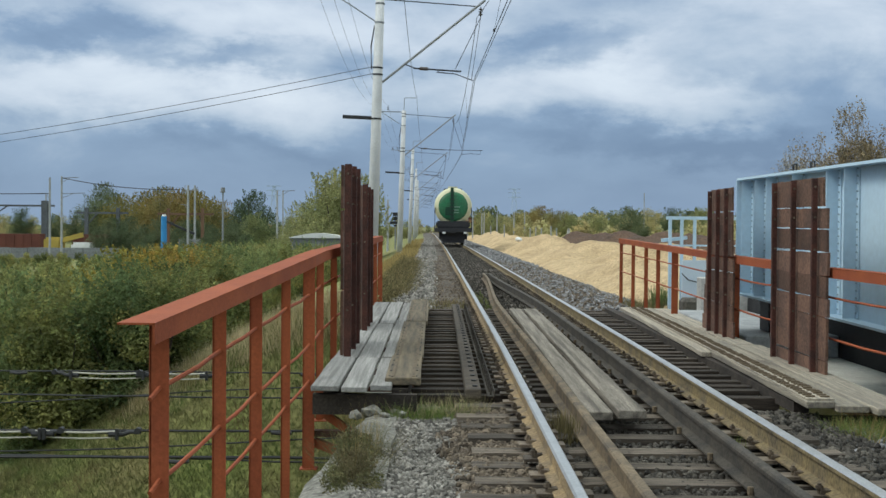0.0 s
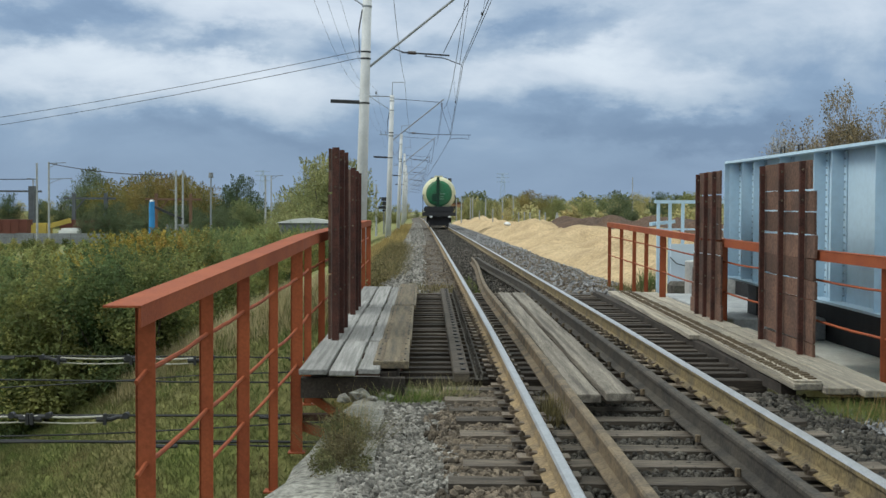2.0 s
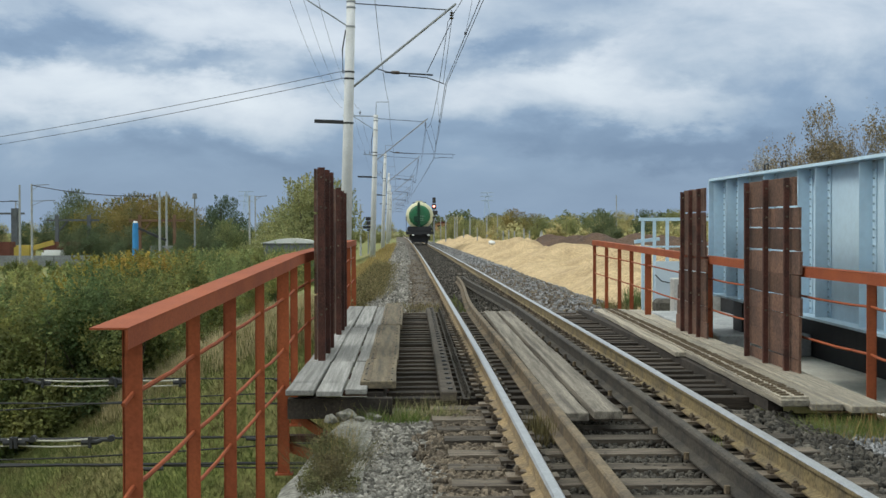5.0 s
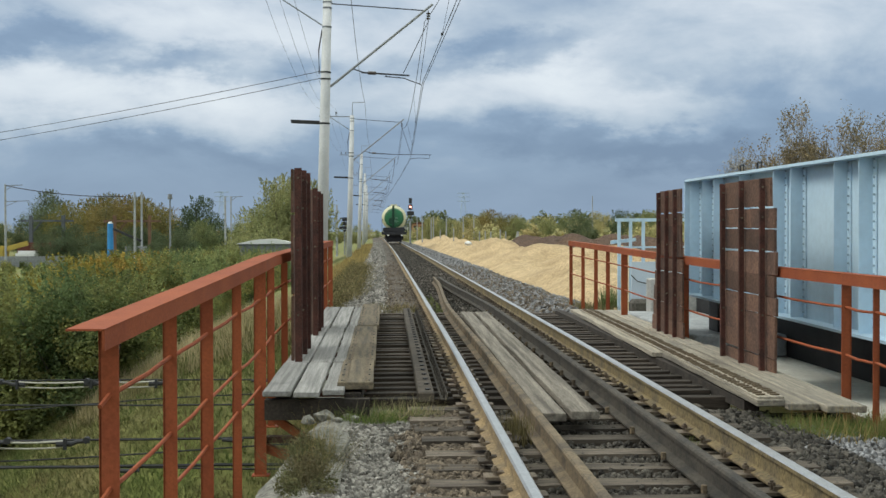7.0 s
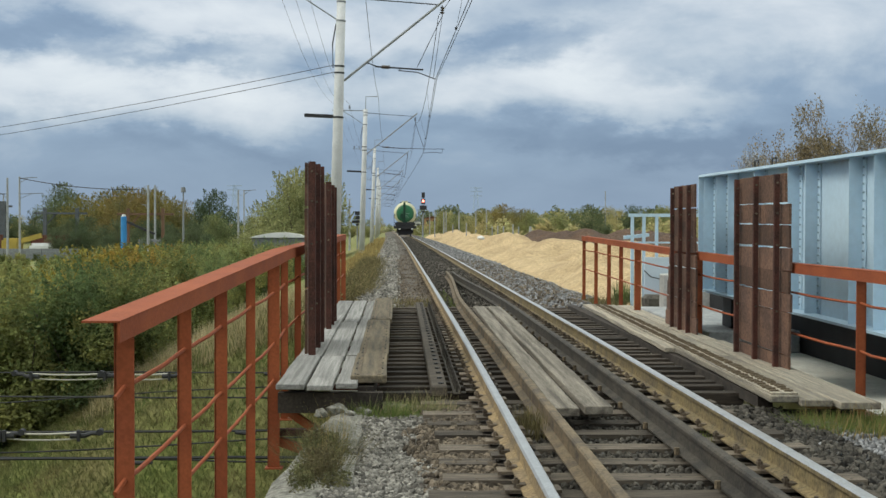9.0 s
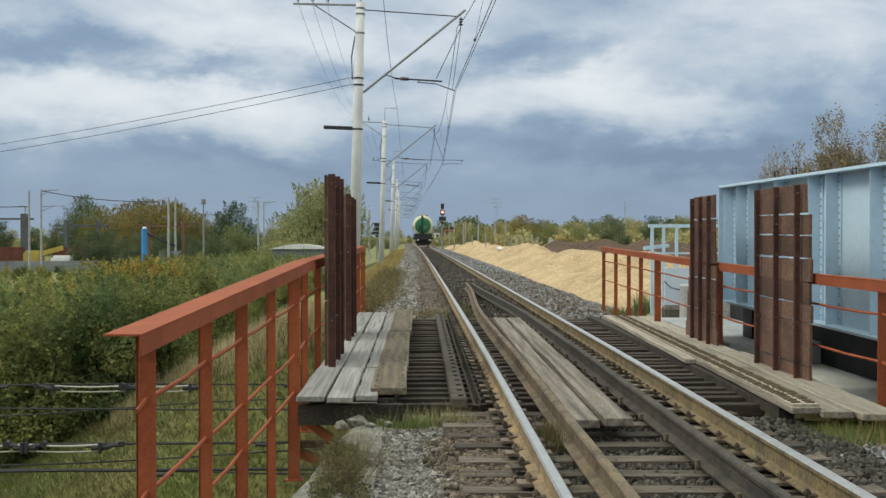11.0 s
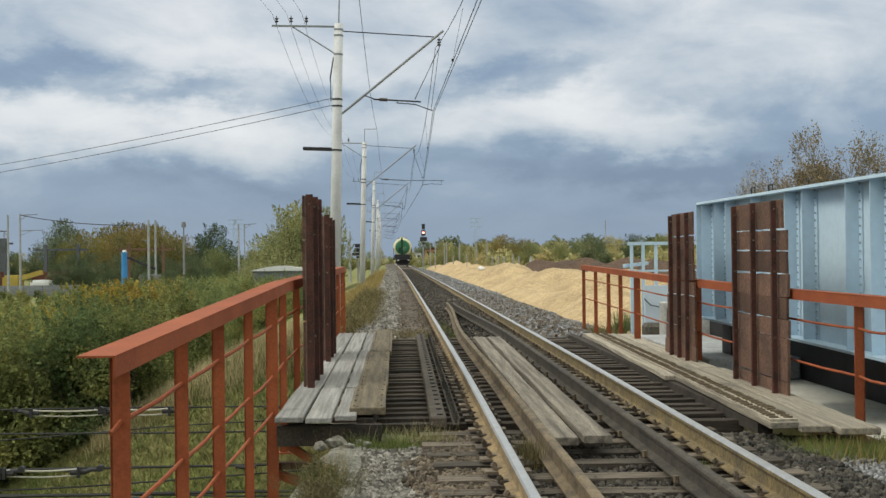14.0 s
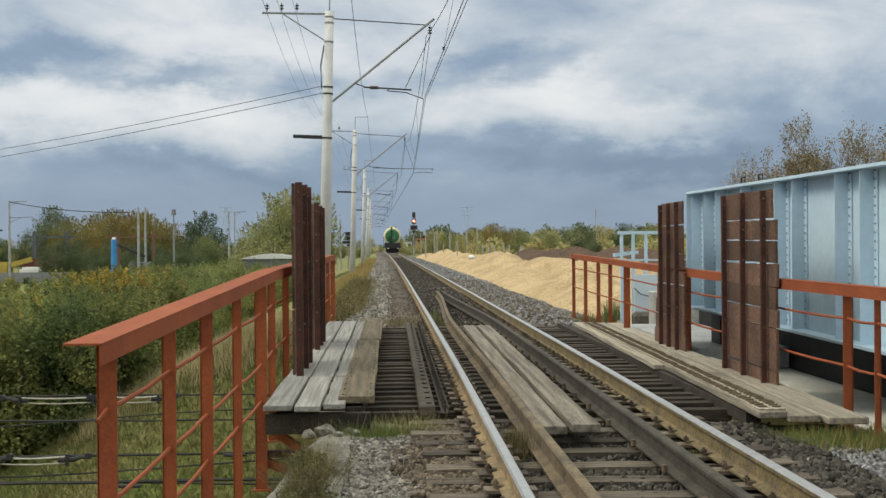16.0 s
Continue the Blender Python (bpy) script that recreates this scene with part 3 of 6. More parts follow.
def bridge_span():
    th = thing("bridge_span", "dark old steel bridge span under the timber sleepers", "bridge span")
    for x in (-1.0, 1.0):
        bm = BM(); box(bm, x - .17, x + .17, 11.2, 25, -0.45, -0.415); box(bm, x - .02, x + .02, 11.2, 25, -1.35, -0.45); box(bm, x - .17, x + .17, 11.2, 25, -1.39, -1.35)
        part("main_girder", bm, DARKRUST, th)
    for y in (11.6, 14.8, 18, 21.2, 24.4):
        bm = BM(); box(bm, -2.8, 2.75, y - .05, y + .05, -0.55, -0.49); part("cross_beam", bm, DARKRUST, th)
        bm = BM(); beam(bm, (-2.72, y, -0.6), (-2.0, y, -0.86), .1, .08); beam(bm, (-2.0, y, -0.86), (-1.05, y, -1.2), .1, .08); part("brace", bm, RUSTRED if y < 12 else DARKRUST, th)
    bm = BM(); beam(bm, (-2.72, 11.3, -0.2), (-2.0, 11.3, -0.7), .09, .07); part("brace", bm, RUSTRED, th)
    for x0, x1, z1 in ((-2.6, -2.45, -0.065), (-1.98, -1.83, -0.055), (1.66, 1.80, -0.145), (2.3, 2.42, -0.145)):
        bm = BM(); box(bm, x0, x1, 11.25, 24.2, -0.25, z1); part("stringer", bm, DARKWOOD, th)
    for x0, x1, y0 in ((-2.68, -1.75, 11.1), (1.62, 2.5, 11.05)):
        bm = BM(); box(bm, x0, x1, y0, y0 + .12, *((-0.27, -0.09) if x0 < 0 else (-0.46, -0.255))); part("end_beam", bm, DARKWOOD, th)
bridge_span()


# ---- track ----
def track_ys(a, b):
    ys = []
    y = a
    while y < b:
        ys.append(y); y += 2.5 if y < 60 else 12
    return ys + [b]


RAILPROF = [(-0.075, -0.18), (0.075, -0.18), (0.075, -0.168), (0.012, -0.145), (0.009, -0.05), (0.036, -0.036), (0.037, -0.012), (0.026, 0), (-0.026, 0), (-0.037, -0.012), (-0.036, -0.036), (-0.009, -0.05), (-0.012, -0.145), (-0.075, -0.168)]
TIES = []
_y = 3.0
while _y < 135:
    TIES.append(_y); _y += 0.44 if 11.6 < _y < 24.6 else 0.56


def swept(bm, prof, ys, xof, z=0.0):
    rows = [[bm.verts.new((xof(y) + px, y, z + pz)) for px, pz in prof] for y in ys]
    k = len(prof)
    faces = []
    for q, w in zip(rows, rows[1:]):
        for i in range(k):
            faces.append((i, bm.faces.new((q[i], w[i], w[(i + 1) % k], q[(i + 1) % k]))))
    bm.faces.new(rows[0]); bm.faces.new(rows[-1][::-1])
    return faces


def fastening_mesh():
    bm = BM()
    box(bm, -.17, .17, -.08, .08, -.196, -.176)
    for s in (-1, 1):
        box(bm, s * .07 - .03, s * .07 + .03, -.04, .04, -.172, -.15)
        tube(bm, [(s * .1, 0, -.19), (s * .1, 0, -.115)], .013, 6)
        tube(bm, [(s * .1, 0, -.15), (s * .1, 0, -.128)], .024, 6)
    return mesh_of(bm, "fastening", CLIPM)


FAST = fastening_mesh()


RAIL_X = {-1: -0.795, 1: 0.845}


def running_rail(side):
    th = thing("running_rail", "steel running rail, ochre rusty web and shining worn head", "rail", group="running rails")
    bm = BM()
    for i, f in swept(bm, RAILPROF, track_ys(-6, 600), lambda y: RAIL_X[side] + bend(y)):
        f.material_index = 1 if i in (6, 7, 8) else 0
    part("rail", bm, [RAILSIDE if side < 0 else RAILOLD, RAILTOP], th)
    for y in TIES:
        if 6 < y < 40:
            ob = new("fastening", FAST); ob.parent = th; ob.matrix_basis = pose(RAIL_X[side] + bend(y), y, 0)
    if side > 0:
        bm = BM(); box(bm, .795 - .03, .805, 29.4, 30.2, -.14, -.05); part("fishplate", bm, GUARDM, th)


def guard_rail(side):
    ys = [-6, 0, 5, 10, 15, 20, 23, 25, 27, 29, 31, 33, 35, 37, 38.5]
    bm = BM()
    swept(bm, RAILPROF, ys, lambda y: side * (0.42 - 0.33 * smooth(22, 37.5, y)) + bend(y), -0.012)
    th = thing("guard_rail", "old rusty guard rail laid between the running rails", "guard rail", group="guard rails")
    part("rail", bm, GUARDM if side < 0 else GUARDDARK, th)
    for y in TIES[::2]:
        if 6 < y < 26:
            bm = BM(); tube(bm, [(side * .33, y, -.19), (side * .33, y, -.14)], .02, 6); part("spike", bm, GUARDM, th)


for s in (-1, 1):
    running_rail(s); guard_rail(s)


def tie_mesh(x0, x1, half, material):
    bm = BM(); box(bm, x0, x1, -half, half, -0.41, -0.197)
    bmesh.ops.subdivide_edges(bm, edges=[e for e in bm.edges if abs(e.verts[0].co.x - e.verts[1].co.x) > 1], cuts=9)
    for v in bm.verts:
        v.co.y += 0.014 * noise.noise((v.co.x * 2.2, v.co.y * 9, 1)); v.co.z += 0.01 * noise.noise((v.co.x * 3, v.co.y * 9, 7))
    return mesh_of(bm, "sleeper", material)


TIE_A, TIE_B = tie_mesh(-1.36, 1.36, .115, TIE), tie_mesh(-1.80, 1.66, .088, BRIDGETIE)
for y in TIES:
    on = 11.9 < y < 24.6
    ob = new("sleeper", TIE_B if on else TIE_A)
    ob.matrix_basis = pose(bend(y) + random.uniform(-.06, .06), y + random.uniform(-.035, .035), random.uniform(-.016, .0) - (0 if on else 0.02 if y < 25 else 0.055), 0, 0, random.uniform(-1.8, 1.8) + (180 if random.random() < .5 and not on else 0))
    tagged(ob, "dark timber bridge sleeper with gaps between" if on else "weathered timber sleeper half buried in ballast", "sleeper", "bridge sleepers" if on else "timber sleepers")


def guard_timber(x, label, w=.075, material=None):
    th = thing("guard_timber", label, "timber", group="guard timbers")
    bm = BM(); box(bm, x - w, x + w, 11.6 if x < 0 else 12.6, 24.3, -0.195, -0.10)
    bmesh.ops.bevel(bm, geom=bm.edges[:], offset=.01, segments=1, affect="EDGES"); part("beam", bm, material or TIE, th)
    bm = BM(); tube(bm, [(0, 0, -.11), (0, 0, -.085)], .026, 6); me = mesh_of(bm, "bolt", DARKSTEEL)
    y = 11.8
    while y < 24.2:
        ob = new("bolt", me); ob.parent = th; ob.matrix_basis = pose(x + .02, y, 0); y += .42
guard_timber(-1.23, "brown guard timber bolted along the sleeper ends")


def studded_angle(x):
    th = thing("steel_angle", "dark rusty steel angle with tall studs along the bridge sleepers", "steel angle")
    bm = BM(); box(bm, x - .035, x + .035, 11.75, 24.3, -.196, -.186); box(bm, x + .027, x + .035, 11.75, 24.3, -.186, -.135); part("angle", bm, GUARDDARK, th)
    bm = BM(); tube(bm, [(0, 0, -.187), (0, 0, -.08)], .011, 6); tube(bm, [(0, 0, -.15), (0, 0, -.12)], .022, 6); me = mesh_of(bm, "stud", GUARDDARK)
    for i in range(57):
        ob = new("stud", me); ob.parent = th; ob.matrix_basis = pose(x - .006 + random.uniform(-.006, .006), 11.85 + i * .22, random.uniform(-.012, .006))
studded_angle(-1.055)


def plank_thing(name, x0, x1, y0, y1, ztop, th, material, label, group, turn=0.0, warp=0.008, seed=0):
    bm = BM()
    w, ln = (x1 - x0) / 2, (y1 - y0)
    box(bm, -w, w, 0, ln, -th, 0)
    bmesh.ops.bevel(bm, geom=bm.edges[:], offset=0.007, segments=1, affect="EDGES")
    bmesh.ops.subdivide_edges(bm, edges=[e for e in bm.edges if abs(e.verts[0].co.y - e.verts[1].co.y) > ln * .7], cuts=int(3 + ln))
    for v in bm.verts:
        v.co.z += warp * noise.noise((v.co.y * .8, seed * 3.1, 2)); v.co.x += warp * noise.noise((v.co.y * 1.1, seed * 5.7, v.co.x * 4))
        if v.co.y < .02 or v.co.y > ln - .02:
            v.co.y += 0.03 * noise.noise((v.co.x * 14, seed, 3))
    ob = part(name, bm, material); ob.matrix_basis = pose((x0 + x1) / 2, y0, ztop, 0, 0, turn)
    return tagged(ob, label, "plank", group)


for i, (x0, x1) in enumerate(((-0.37, -0.165), (-0.11, 0.115))):
    plank_thing("plank", x0, x1, 9.9 + i * .05, 22.4, -0.05, 0.07, WORNPLANK, "worn grey timber plank lying between the guard rails", "planks between the rails", -0.35, .012, i + 20)
k = 0
for (x0, x1, a, b) in ((-2.69, -2.435, 11.0, 13.4), (-2.42, -2.185, 10.95, 13.42), (-2.165, -1.97, 11.05, 13.38), (-2.70, -2.44, 13.45, 15.9), (-2.43, -2.19, 13.46, 18.1), (-2.17, -1.98, 13.45, 18.6),
                       (-2.72, -2.45, 15.93, 19.6), (-2.43, -2.2, 18.13, 23.2), (-2.18, -1.98, 18.63, 23.1), (-2.73, -2.46, 19.63, 23.3)):
    plank_thing("walkway_plank", x0 + .003, x1 - .003, a, b, random.uniform(-.008, .008), 0.05, PLANK, "weathered silver-grey walkway plank on the bridge", "left walkway planks", 0.3, .007, k); k += 1
for (a, b, t) in ((11.3, 13.3, .04), (13.36, 18.2, .025), (18.24, 23.6, .03)):
    ob = plank_thing("walkway_plank", -2.04, -1.72, a, b, t, 0.07, YPLANK, "broad yellowed walkway plank with worn nail rows", "left walkway planks", 0.35, .006, k); k += 1
    for dx in (-.095, .095):
        bm = BM(); box(bm, dx - .014, dx + .014, .05, b - a - .05, -.002, .006); part("worn_strip", bm, GUARDM, ob)
        for i in range(int((b - a) / .45)):
            bm = BM(); tube(bm, [(dx * 1.3, .1 + i * .45, -.002), (dx * 1.3, .1 + i * .45, .008)], .008, 5); part("nail", bm, DARKSTEEL, ob)
for (x0, x1, a, b, z) in ((1.62, 1.86, 10.7, 15.0, -.07), (1.62, 1.95, 15.05, 23.4, -.075), (1.86, 2.12, 10.6, 14.2, -.09), (1.96, 2.2, 14.25, 23.4, -.085), (2.14, 2.48, 10.45, 16.2, -.09), (2.29, 2.56, 16.25, 23.4, -.09)):
    plank_thing("walkway_plank", x0, x1, a, b, z, .06, PLANKTAN, "weathered tan-grey walkway plank on the bridge", "right walkway planks", -1.5, .012, k); k += 1
def cleat_board():
    th = thing("cleated_board", "old walkway board with rows of small cross cleats", "board")
    bm = BM(); box(bm, -.12, .12, 0, 12.2, -.006, .012); part("board", bm, PLANKTAN, th)
    bm = BM(); box(bm, -.04, .04, -.014, .014, .012, .032); me = mesh_of(bm, "cleat", GUARDM)
    for i in range(110):
        for s in (-1, 1):
            ob = new("cleat", me); ob.parent = th; ob.matrix_basis = pose(s * .065 + random.uniform(-.008, .008), .1 + i * .11, random.uniform(-.006, .004), 0, 0, random.uniform(-6, 6))
    th.matrix_basis = pose(1.75, 10.75, -0.062, 0, 0, -1.5)
cleat_board()


# ---- railings ----
def along(top, y):
    for a, b in zip(top, top[1:]):
        if y <= b[1]:
            k = (y - a[1]) / (b[1] - a[1])
            return a[0] + (b[0] - a[0]) * k, a[2] + (b[2] - a[2]) * k
    return top[-1][0], top[-1][2]


def railing(label, top, posts, rods, side, foot, flange, lead):
    """side: +1 where the track lies towards +x of the railing."""
    th = thing("railing", label, "railing", group="bridge railings")
    for k, (a, b) in enumerate(zip(top, top[1:])):
        a = (a[0], a[1] - (lead if k == 0 else 0), a[2])
        bm = BM()
        for f0, f1, z0, z1 in ((-flange, .012, -.01, 0), (0, .012, -.105, -.006)):
            vs = []
            for p in (a, b):
                for dx, dz in ((f0, z0), (f1, z0), (f1, z1), (f0, z1)):
                    vs.append(bm.verts.new((p[0] + side * (dx + .045), p[1], p[2] + dz)))
            for q in ((0, 1, 2, 3), (7, 6, 5, 4), (0, 4, 5, 1), (1, 5, 6, 2), (2, 6, 7, 3), (3, 7, 4, 0)):
                bm.faces.new([vs[i] for i in q])
        part("handrail", bm, RUSTRED, th)
    for y, w, zf in posts:
        x, z = along(top, y)
        bm = BM()
        box(bm, x - w / 2, x + w / 2, y, y + .01, zf, z - .012)
        box(bm, x - side * w / 2 - .005, x - side * w / 2 + .005, y, y + w, zf, z - .012)
        if zf < -.5:
            box(bm, x - .08, x + .08, y - .04, y + .1, zf - .012, zf)
        part("post", bm, RUSTRED, th)
    for off, y0, y1 in rods:
        stops = [p[0] for p in posts if y0 <= p[0] <= y1]
        pts = []
        for a, b in zip(stops, stops[1:]):
            for i in range(5):
                y = a + (b - a) * i / 5
                x, z = along(top, y)
                pts.append((x - .0, y, z - off + random.uniform(-.004, .004) - .012 * math.sin(math.pi * i / 5)))
        x, z = along(top, stops[-1]); pts.append((x, stops[-1] + .1, z - off))
        if y0 < 6.5:
            x, z = along(top, y0); pts.insert(0, (x - .02, y0 - .12, z - off - .04))
        bm = BM(); tube(bm, pts, .013, 6); part("rod", bm, RUSTRED, th)


railing("red-brown painted steel railing with bent rods on the bridge", [(-2.97, 6.3, 0.945), (-2.755, 11.5, 1.14), (-2.79, 13.0, 1.155), (-2.79, 26.0, 1.21)],
        [(6.3, .095, -1.2), (7.7, .08, -1.1), (8.9, .085, -1.0), (10.2, .07, -.9), (11.5, .105, -.83), (12.9, .07, -.6), (14.6, .07, -.6), (16.4, .07, -.6), (18.2, .09, -.6), (20, .07, -.6), (22, .07, -.6), (24, .07, -.6), (26, .09, -.6)],
        [(.36, 6.3, 26), (.83, 6.3, 26), (1.16, 7.7, 11.6)], 1, -.8, .17, .35)
railing("red-brown painted steel railing along the walkway by the blue girder", [(2.42, 7.0, 1.02), (2.55, 11.1, 1.015), (2.55, 13.4, 1.015), (2.57, 17.3, 1.04), (2.6, 28.5, 1.17)],
        [(7.4, .05, -.45), (9.0, .05, -.45), (10.35, .05, -.45), (11.1, .085, -.5), (13.4, .095, -.5), (15.3, .06, -.5), (17.3, .09, -.5), (21.9, .11, -.5), (23.6, .07, -.5), (25.0, .07, -.5), (26.7, .07, -.5), (28.5, .07, -.5)],
        [(.31, 7.4, 28.5), (.74, 7.4, 28.5)], -1, -.8, .11, 0)


def shield(x, y0, zbot, ztop, side, seed, bars, barw, edges, gaps):
    """A screen along the walkway: boards on the outside, steel bars towards the track.
    bars: their places along the screen; edges(k): the boards' ends at the height k from 0 to 1; gaps: board numbers with daylight above them."""
    rnd = random.Random(seed)
    th = thing("shield_panel", "tall screen of rusty brown boards on steel bars", "screen", pose(x, y0, 0), "safety screens")
    for by in bars:
        top = ztop + rnd.uniform(-.02, .02)
        bm = BM()
        box(bm, -barw / 2, barw / 2, by, by + .009, zbot - .3, top)
        box(bm, -side * barw / 2 - .005, -side * barw / 2 + .005, by + .009, by + barw, zbot - .3, top)
        ob = part("bar", bm, DARKRUST, th); ob.matrix_basis = pose(-side * (.018 + barw / 2), 0, 0, rnd.uniform(-.5, .5), 0, 0)
        for z in (ztop - .1, ztop - .42, 1.2, .5):
            bm = BM(); tube(bm, [(0, by - .012, z), (0, by, z)], .013, 6)
            bt = part("bolt", bm, CLIPM, ob)
    z, n = zbot, 0
    while z < ztop - .03:
        h = rnd.uniform(.16, .25)
        h = ztop - z if ztop - z - h < .12 else h
        a, b = edges((z + h / 2 - zbot) / (ztop - zbot))
        a += rnd.uniform(-.025, .025); b += rnd.uniform(-.025, .025)
        slope = rnd.uniform(-.012, .012)
        bm = BM()
        box(bm, -.014, .014, a, b, 0, h)
        bmesh.ops.subdivide_edges(bm, edges=[e for e in bm.edges if abs(e.verts[0].co.y - e.verts[1].co.y) > .3], cuts=9)
        for v in bm.verts:
            v.co.z += .010 * noise.noise((v.co.y * 4, z * 9, seed)) + slope * (v.co.y - a)
            v.co.y += .025 * noise.noise((v.co.z * 14, z * 7, seed + v.co.y))
        ob = part("board", bm, SHIELD, th); ob.matrix_basis = pose(side * .02, 0, z, 0, rnd.uniform(-.8, .8), 0)
        z += h + gaps.get(n, rnd.choice((-.004, 0, .002, .005))); n += 1


shield(2.43, 12.95, -.12, 1.96, 1, 3, (.14, .92, 1.69), .05, lambda k: (-.12 + .30 * max(0, (k - .78) / .22) ** 1.5, 1.84 - .05 * k), {0: .006, 2: .012, 4: .01, 6: .014, 7: .024, 8: .04})
shield(2.45, 17.05, -.12, 1.98, 1, 8, (.19, .70, 1.21), .05, lambda k: (-.06 + .16 * k, 1.95 - .6 * k), {1: .008, 3: .012, 4: .028, 7: .012})
shield(-2.605, 13.5, -.02, 2.08, -1, 5, (.0, .82, 1.5), .07, lambda k: (.14, 1.75), {3: .02, 7: .03})
shield(-2.62, 16.9, -.02, 1.97, -1, 6, (.0, .75, 1.4), .065, lambda k: (.14, 1.75), {2: .02, 8: .03})


# ---- girder of the new bridge ----
def girder():
    th = thing("bridge_girder", "new pale blue painted plate girder with ribs and bolts", "girder")
    def X(y): return 3.16 + (19.8 - y) * 0.041
    def Z0(y): return .45 - (19.8 - y) * .018
    y0, y1 = -2.0, 19.1
    def slab(name, dx0, dx1, bottom, topz):
        bm = BM(); vs = []
        for y in (y0, y1):
            b, t = bottom(y), topz(y)
            for dx, z in ((dx0, b), (dx1, b), (dx1, t), (dx0, t)):
                vs.append(bm.verts.new((X(y) + dx, y, z)))
        for f in ((0, 1, 2, 3), (7, 6, 5, 4), (0, 4, 5, 1), (1, 5, 6, 2), (2, 6, 7, 3), (3, 7, 4, 0)):
            bm.faces.new([vs[i] for i in f])
        part(name, bm, BLUE, th)
    slab("web", 0, .02, Z0, lambda y: 2.15)
    slab("top_flange", -.2, .24, lambda y: 2.15, lambda y: 2.185)
    slab("bottom_flange", -.2, .24, lambda y: Z0(y) - .03, Z0)
    # second web and deck plate, unseen: added so the inside falls dark
    slab("web", 2.2, 2.22, Z0, lambda y: 2.15)
    slab("deck_plate", .245, 2.4, lambda y: 2.155, lambda y: 2.18)
    bm = BM(); box(bm, X(y1) - .2, X(y1) + .24, y1 + .003, y1 + .02, Z0(y1), 2.15); part("end_plate", bm, BLUE, th)
    bolts = []
    ys = [18.95, 18.3, 17.75, 16.6, 15.3, 14.7, 13.4, 12.75, 11.4, 10.8, 9.5, 8.8, 7.4, 6.8, 5.4, 4.8, 3.4, 2.8]
    for y in ys:
        bm = BM(); x = X(y)
        box(bm, x - .16, x - .001, y - .006, y + .006, Z0(y) + .005, 2.145)
        box(bm, x - .012, x - .001, y - .1, y - .007, Z0(y) + .005, 2.145)
        part("rib", bm, BLUE, th)
        for i in range(20):
            bolts.append(pose(x - .012, y - .055, Z0(y) + .07 + i * .085 * (2.05 - Z0(y)) / 1.6))
    bm = BM(); tube(bm, [(.004, 0, 0), (-.018, 0, 0)], .013, 6)
    bm.verts.index_update()
    vs = [tuple(v.co) for v in bm.verts]
    fs = [tuple(v.index for v in f.verts) for f in bm.faces if len(f.verts) == 4]
    cap = [f for f in bm.faces if len(f.verts) > 4][-1]
    c = [v.index for v in cap.verts]; fs += [(c[0], c[1], c[2], c[3]), (c[0], c[3], c[4], c[5])]
    bm.free()
    ob = scatter_mesh("bolts", vs, fs, [[list(r) for r in m] for m in bolts], BOLTBLUE, "", "")
    ob.parent = th; ob["kind"] = "stuff"
    for y in (15.9, 16.6):
        bm = BM(); tube(bm, [(X(y) - .1, y, 2.18), (X(y) - .1, y, 2.28), (X(y) - .1, y + .16, 2.28), (X(y) - .1, y + .16, 2.18)], .012, 6); part("lifting_loop", bm, DARKSTEEL, th)
    for y in (18.5, 6.0):
        bm = BM(); box(bm, X(y) + .05, X(y) + .4, y - .3, y + .2, -.098 if y > 10 else -.42, Z0(y) - .03); part("bearing_block", bm, DARKSTEEL, th)
        bm = BM(); box(bm, X(y) + 2.0, X(y) + 2.4, y - .3, y + .2, -.098 if y > 10 else -.42, Z0(y) - .001); part("bearing_block", bm, DARKSTEEL, th)
girder()
block("bridge_seat", (2.86, 7.5, 4.0, 23.6, -7, -0.42), NEWCON, "new pale concrete seat under the blue girder", "concrete seat")
block("bearing_pad", (2.80, 4.14, 17.7, 23.1, -.416, -.10), FENCECON, "pale concrete pad under the girder's end", "concrete pad")
block("back_wall", (3.3, 7.4, 23.1, 23.5, -.42, .5), CONCRETE, "grey concrete back wall behind the girder's end", "wall")
# dark sheet added where only shade lies under the girder
block("void_backing", (4.15, 4.4, 4.2, 23.05, -0.42, 0.40), VOIDBLACK, "near-black sheet in place of the shaded void under the blue girder", "wall", bev=.01)
block("seat_edge", (2.78, 2.90, 4.0, 19, -0.56, -0.36), RUSTCON, "rust-stained broken edge of the concrete seat", "edge", bev=.025)


def blue_rail():
    th = thing("guard_fence", "pale blue steel fence on the new abutment", "fence")
    bm = BM(); beam(bm, (3.9, 30, 1.66), (6.2, 30, 1.66), .1, .08); part("rail", bm, BLUE, th)
    bm = BM(); beam(bm, (3.9, 30, 1.0), (6.2, 30, 1.0), .05, .04); part("rail", bm, BLUE, th)
    bm = BM(); beam(bm, (3.8, 30, 1.12), (4.5, 30.6, 1.18), .06, .08); part("ledge", bm, BLUE, th)
    for x in (3.99, 4.27, 4.58, 4.95, 5.4, 6.0):
        bm = BM(); box(bm, x - .035, x + .035, 29.96, 30.04, -.9, 1.62); part("post", bm, BLUE, th)
    bm = BM(); box(bm, 4.18, 5.6, 29.4, 29.5, -0.25, .66); part("panel", bm, PALEBLUE, th, "pale blue-white sheet panel")
    bm = BM(); tube(bm, [(4.15, 29.3, .35), (4.3, 29.3, .2), (4.55, 29.3, .14), (4.8, 29.3, .2)], .015, 6); part("cable", bm, DARKSTEEL, th)
blue_rail()
block("rubble_wall", (4.05, 6.5, 28.6, 29.2, -1.2, -0.2), DARKSTONE, "dark low wall before the new abutment", "wall", bev=.08)


